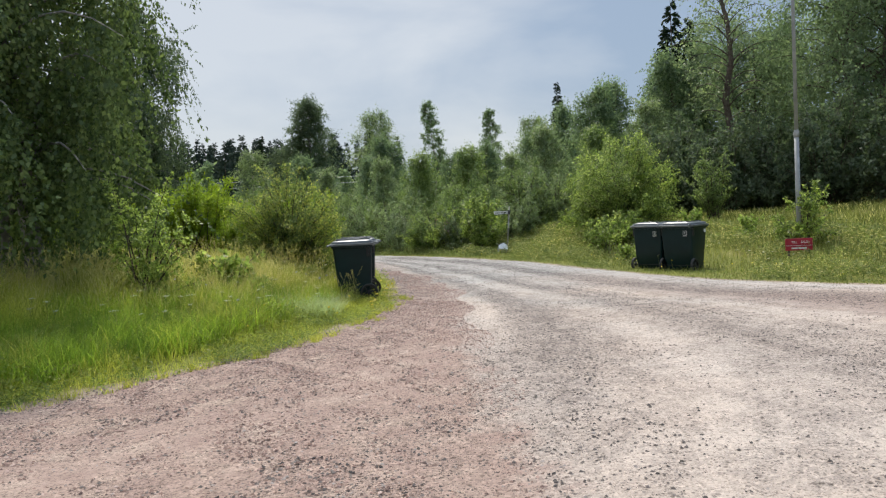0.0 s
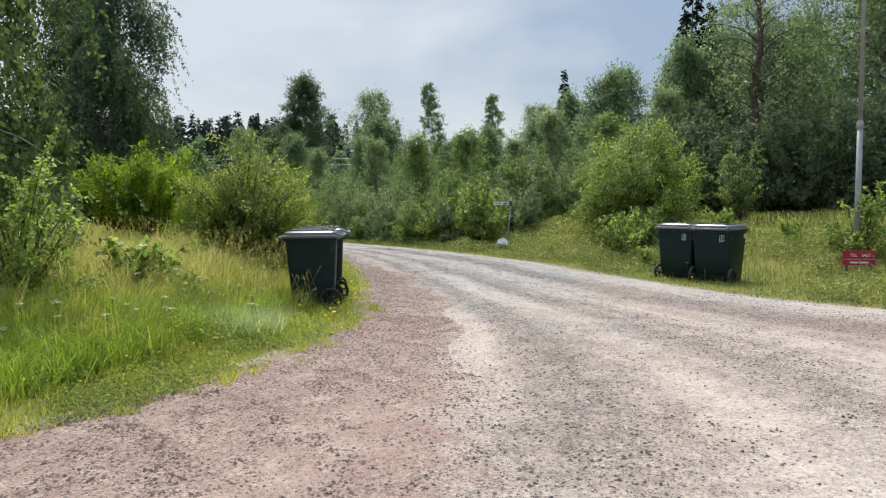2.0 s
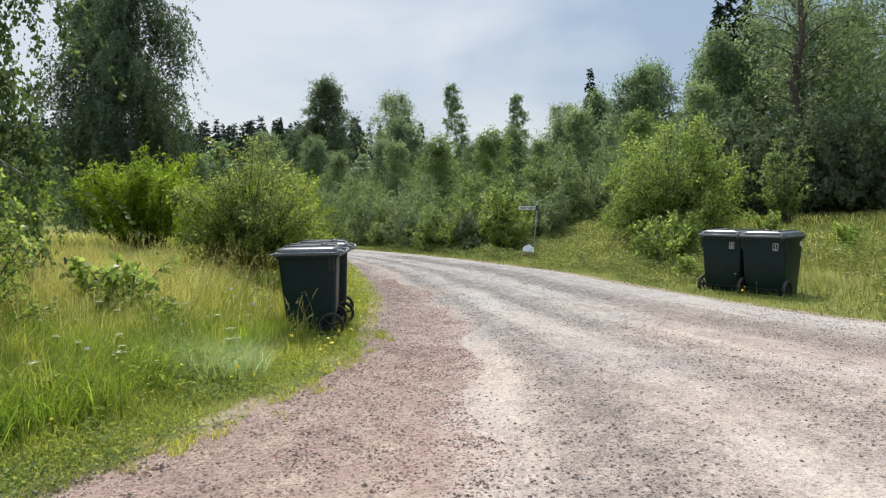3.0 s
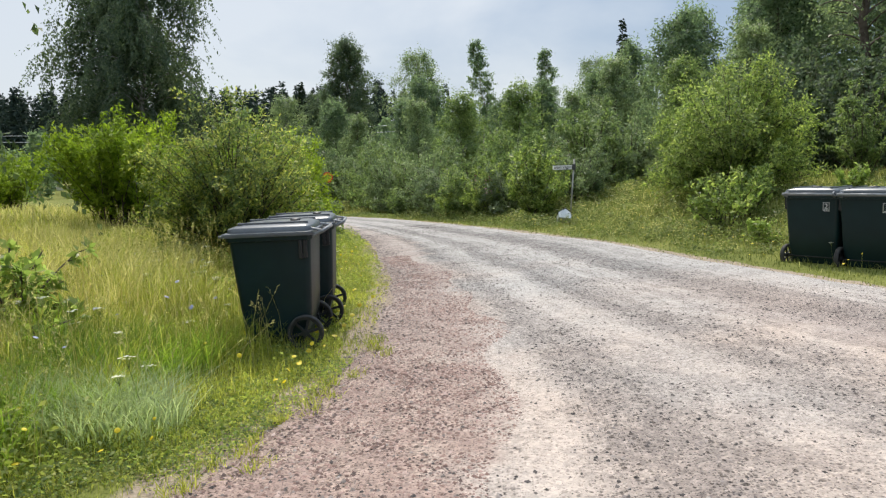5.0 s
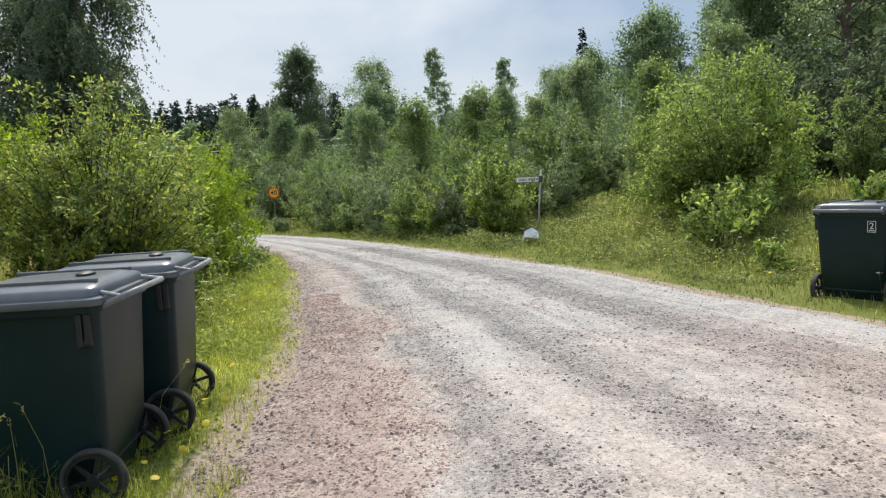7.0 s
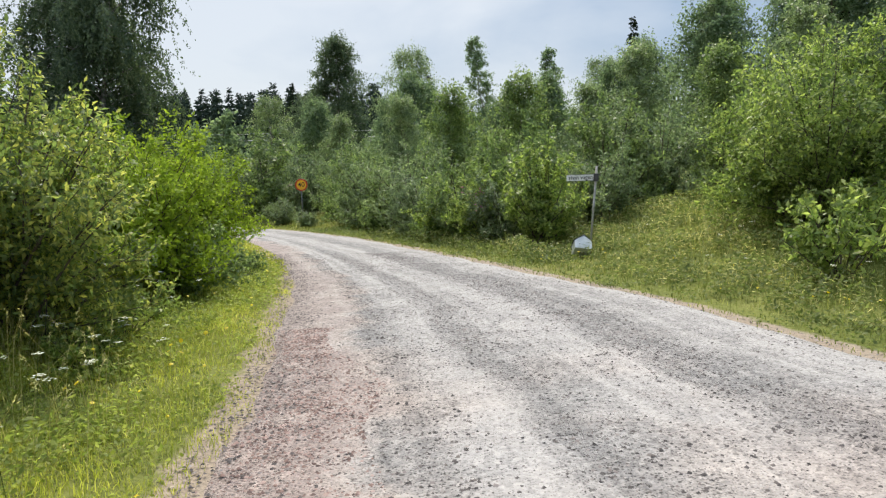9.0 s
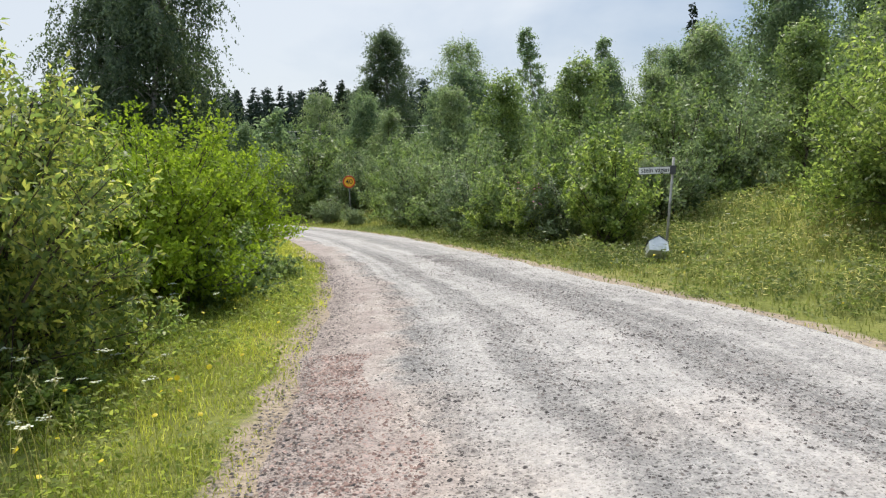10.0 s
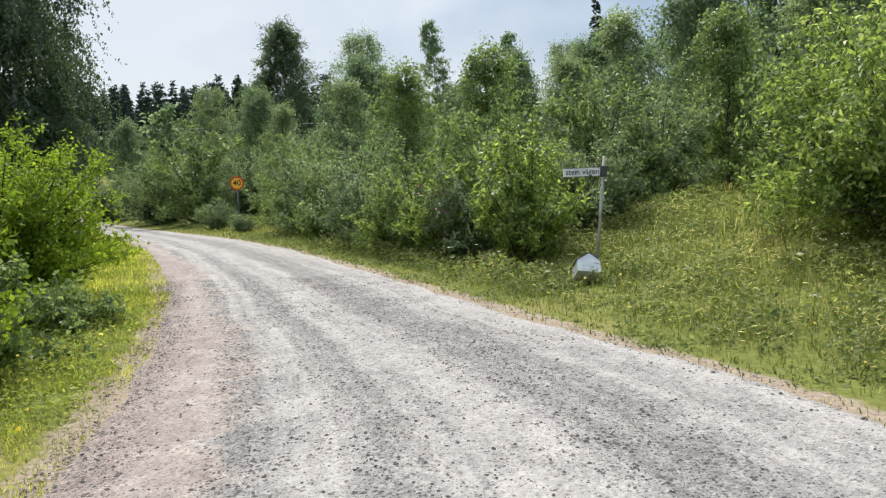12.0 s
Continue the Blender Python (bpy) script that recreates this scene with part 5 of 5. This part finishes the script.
# far woods on the rise, one mass of trees
def far_woods(name, label, crown, seed, spots, low, high):
    rng = np.random.default_rng(seed)
    n = len(crown.data.vertices)
    co = np.zeros(n * 3, dtype=np.float32)
    crown.data.vertices.foreach_get("co", co)
    co = co.reshape(-1, 3)
    vs = []
    for x, y in spots:
        s, a = rng.uniform(low, high), rng.uniform(0, 2 * np.pi)
        c, d = math.cos(a) * s, math.sin(a) * s
        vs.append(np.stack([co[:, 0] * c - co[:, 1] * d + x, co[:, 0] * d + co[:, 1] * c + y, co[:, 2] * s + float(land(x, y))], -1))
    faces = np.arange(n * len(vs)).reshape(-1, 4)
    ob = part_np(name, np.concatenate(vs), [faces], crown.data.materials[0])
    return tagged(ob, label, "woods", kind="stuff")


def crown_of(ob):
    return [c for c in ob.children if c.name.startswith("crown")][0]


def band(seed, n, x0, x1, y0, y1):
    r = np.random.default_rng(seed)
    return [(r.uniform(x0, x1), r.uniform(y0, y1)) for _ in range(n)]


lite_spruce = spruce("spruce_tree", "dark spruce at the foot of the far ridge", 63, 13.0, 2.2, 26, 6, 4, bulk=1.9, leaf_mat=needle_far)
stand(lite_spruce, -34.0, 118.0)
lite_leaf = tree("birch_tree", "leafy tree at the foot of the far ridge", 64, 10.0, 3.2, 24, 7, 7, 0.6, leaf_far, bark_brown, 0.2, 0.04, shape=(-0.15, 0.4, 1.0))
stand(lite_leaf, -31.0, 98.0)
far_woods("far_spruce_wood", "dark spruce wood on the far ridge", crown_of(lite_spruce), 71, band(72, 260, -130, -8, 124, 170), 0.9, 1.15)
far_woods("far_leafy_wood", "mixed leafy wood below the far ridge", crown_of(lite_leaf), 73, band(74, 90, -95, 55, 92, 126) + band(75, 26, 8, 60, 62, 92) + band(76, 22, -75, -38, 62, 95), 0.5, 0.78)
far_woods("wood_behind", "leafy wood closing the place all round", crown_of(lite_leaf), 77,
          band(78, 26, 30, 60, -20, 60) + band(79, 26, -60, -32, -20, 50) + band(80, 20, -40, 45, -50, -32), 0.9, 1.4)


# flowers and seed heads
def flowers(name, label, material, seed, spots, hi, size, petals=6):
    rng = np.random.default_rng(seed)
    x, y = np.array(spots).T
    z = land(x, y) + rng.uniform(hi[0], hi[1], len(x))
    c = np.stack([x, y, z], -1)
    a = np.arange(petals) * 2 * np.pi / petals
    n = rng.normal(size=(len(x), 3)) * 0.4 + np.array([0, -0.3, 1])
    n = unit(n)
    s = unit(np.cross(n, np.array([1.0, 0, 0])))
    t = np.cross(n, s)
    r = size * rng.uniform(0.7, 1.3, len(x))[:, None, None]
    ring = c[:, None] + r * (np.cos(a)[None, :, None] * s[:, None] + np.sin(a)[None, :, None] * t[:, None])
    v = np.concatenate([c[:, None] + n[:, None] * size * 0.4, ring], 1)
    k = np.arange(len(x))[:, None, None] * (petals + 1)
    f = np.array([[0, 1 + i, 1 + (i + 1) % petals] for i in range(petals)])[None]
    stems = [(np.stack([p - np.array([0, 0, p[2] - float(land(p[0], p[1])) + 0.02]), p]), np.array([0.002, 0.0015])) for p in c]
    sv, sf = tubes(stems, 3)
    ob = part_np(name, np.concatenate([v.reshape(-1, 3), sv]), [(k + f).reshape(-1, 3), sf + v.shape[0] * v.shape[1]], material)
    ob.data.materials.append(blade_green)
    idx = np.concatenate([np.zeros(len(x) * petals, dtype=np.int32), np.ones(len(sf), dtype=np.int32)])
    ob.data.polygons.foreach_set("material_index", idx)
    return tagged(ob, label, "flowers", kind="stuff")


def verge_spots(seed, n, lo, hi, y0, y1, right=False):
    r = np.random.default_rng(seed)
    out = []
    for _ in range(n):
        y, d = r.uniform(y0, y1), r.uniform(lo, hi)
        out.append((float(right_edge(y)) + d, y) if right else (float(left_edge(y)) - d, y))
    return out


flowers("yellow_flowers", "small yellow hawkbit flowers in the verge", petal_yellow, 81, verge_spots(82, 70, 0.25, 1.4, 8, 24) + verge_spots(83, 60, 0.5, 3, 12, 26, True), (0.10, 0.28), 0.016)
flowers("hawkbit_flowers", "yellow hawkbit clusters beside the bins", petal_yellow, 92, [(-1.15 + 0.16 * math.sin(3.1 * i), 11.2 + 0.17 * i) for i in range(22)], (0.08, 0.2), 0.02)
flowers("scabious_flowers", "pale blue scabious heads in the meadow", petal_blue, 93, verge_spots(94, 22, 0.8, 3.2, 9, 15), (0.3, 0.5), 0.018, 8)


def yarrow(seed, spots):
    """White flat-topped heads, each of many small florets on branching stalks."""
    rng = np.random.default_rng(seed)
    lines, bases, ways = [], [], []
    for x, y in spots:
        foot = np.array([x, y, float(land(x, y)) - 0.02])
        crown = foot + np.array([rng.normal(0, 0.05), rng.normal(0, 0.05), rng.uniform(0.28, 0.52)])
        fork = foot + (crown - foot) * 0.86
        lines.append((np.stack([foot, (foot + fork) / 2, fork]), np.array([0.003, 0.0025, 0.002])))
        wide = rng.uniform(0.022, 0.05)
        for k in range(9):
            a = k * 2.4
            tip = crown + np.array([math.cos(a), math.sin(a), 0]) * wide * math.sqrt(k / 8) + np.array([0, 0, rng.normal(0, 0.004)])
            lines.append((np.stack([fork, (fork + tip) / 2, tip]), np.array([0.0012, 0.001, 0.0008])))
            bases.append(np.tile(tip, (7, 1)))
            b = np.arange(7) * 0.9
            ways.append(np.stack([np.cos(b), np.sin(b), np.full(7, 0.25)], -1))
    v, f = tubes(lines, 3)
    k = np.concatenate(bases)
    ln = np.full(len(k), 0.011)
    lv, lf = leaves(rng, k, np.concatenate(ways), ln, ln * 0.9, 3.0)
    ob = part_np("yarrow_flowers", np.concatenate([lv, v]), [lf, f + len(lv)], petal_white)
    ob.data.materials.append(leaf_olive)
    ob.data.polygons.foreach_set("material_index", np.concatenate([np.zeros(len(lf), dtype=np.int32), np.ones(len(f), dtype=np.int32)]))
    tagged(ob, "white flat-topped yarrow heads in the verge", "flowers", kind="stuff")


yarrow(84, verge_spots(85, 70, 0.5, 3.2, 8, 16) + verge_spots(95, 26, 0.7, 1.7, 15.5, 20) + verge_spots(86, 50, 0.8, 4, 13, 27, True))


def edge_tufts(seed, n):
    """Single small tufts that stand out on the gravel beside the verge."""
    rng = np.random.default_rng(seed)
    cy = rng.uniform(5.0, 13.0, n)
    cx = left_edge(cy) + np.abs(rng.normal(0.08, 0.14, n))
    k = 34
    x, y = np.repeat(cx, k) + rng.normal(0, 0.035, n * k), np.repeat(cy, k) + rng.normal(0, 0.035, n * k)
    h = np.repeat(rng.uniform(0.05, 0.13, n), k) * rng.uniform(0.5, 1.1, n * k)
    grass("gravel_tufts", "small yellow-green grass tufts on the gravel edge", blade_green, rng, x, y, h + 0.02, np.full(n * k, 0.0028), 0.8)


edge_tufts(96, 60)
flowers("fireweed_flowers", "pink fireweed spikes at the thicket edge", petal_pink, 87, [(0.1 + 0.12 * i - 0.02 * i * i, 27.9 + 0.1 * i) for i in range(9)] * 3, (0.8, 1.35), 0.03, 6)


def pale_tuft(seed, x, y, r, n):
    rng = np.random.default_rng(seed)
    a, d = rng.uniform(0, 2 * np.pi, n), r * np.sqrt(rng.random(n))
    grass("pale_grass_tuft", "pale silvery tuft of fine grass on the verge", blade_pale, rng, x + d * np.cos(a) * 1.5, y + d * np.sin(a), rng.uniform(0.2, 0.42, n), np.full(n, 0.0028), 0.8)


pale_tuft(91, -2.05, 10.65, 0.34, 1900)
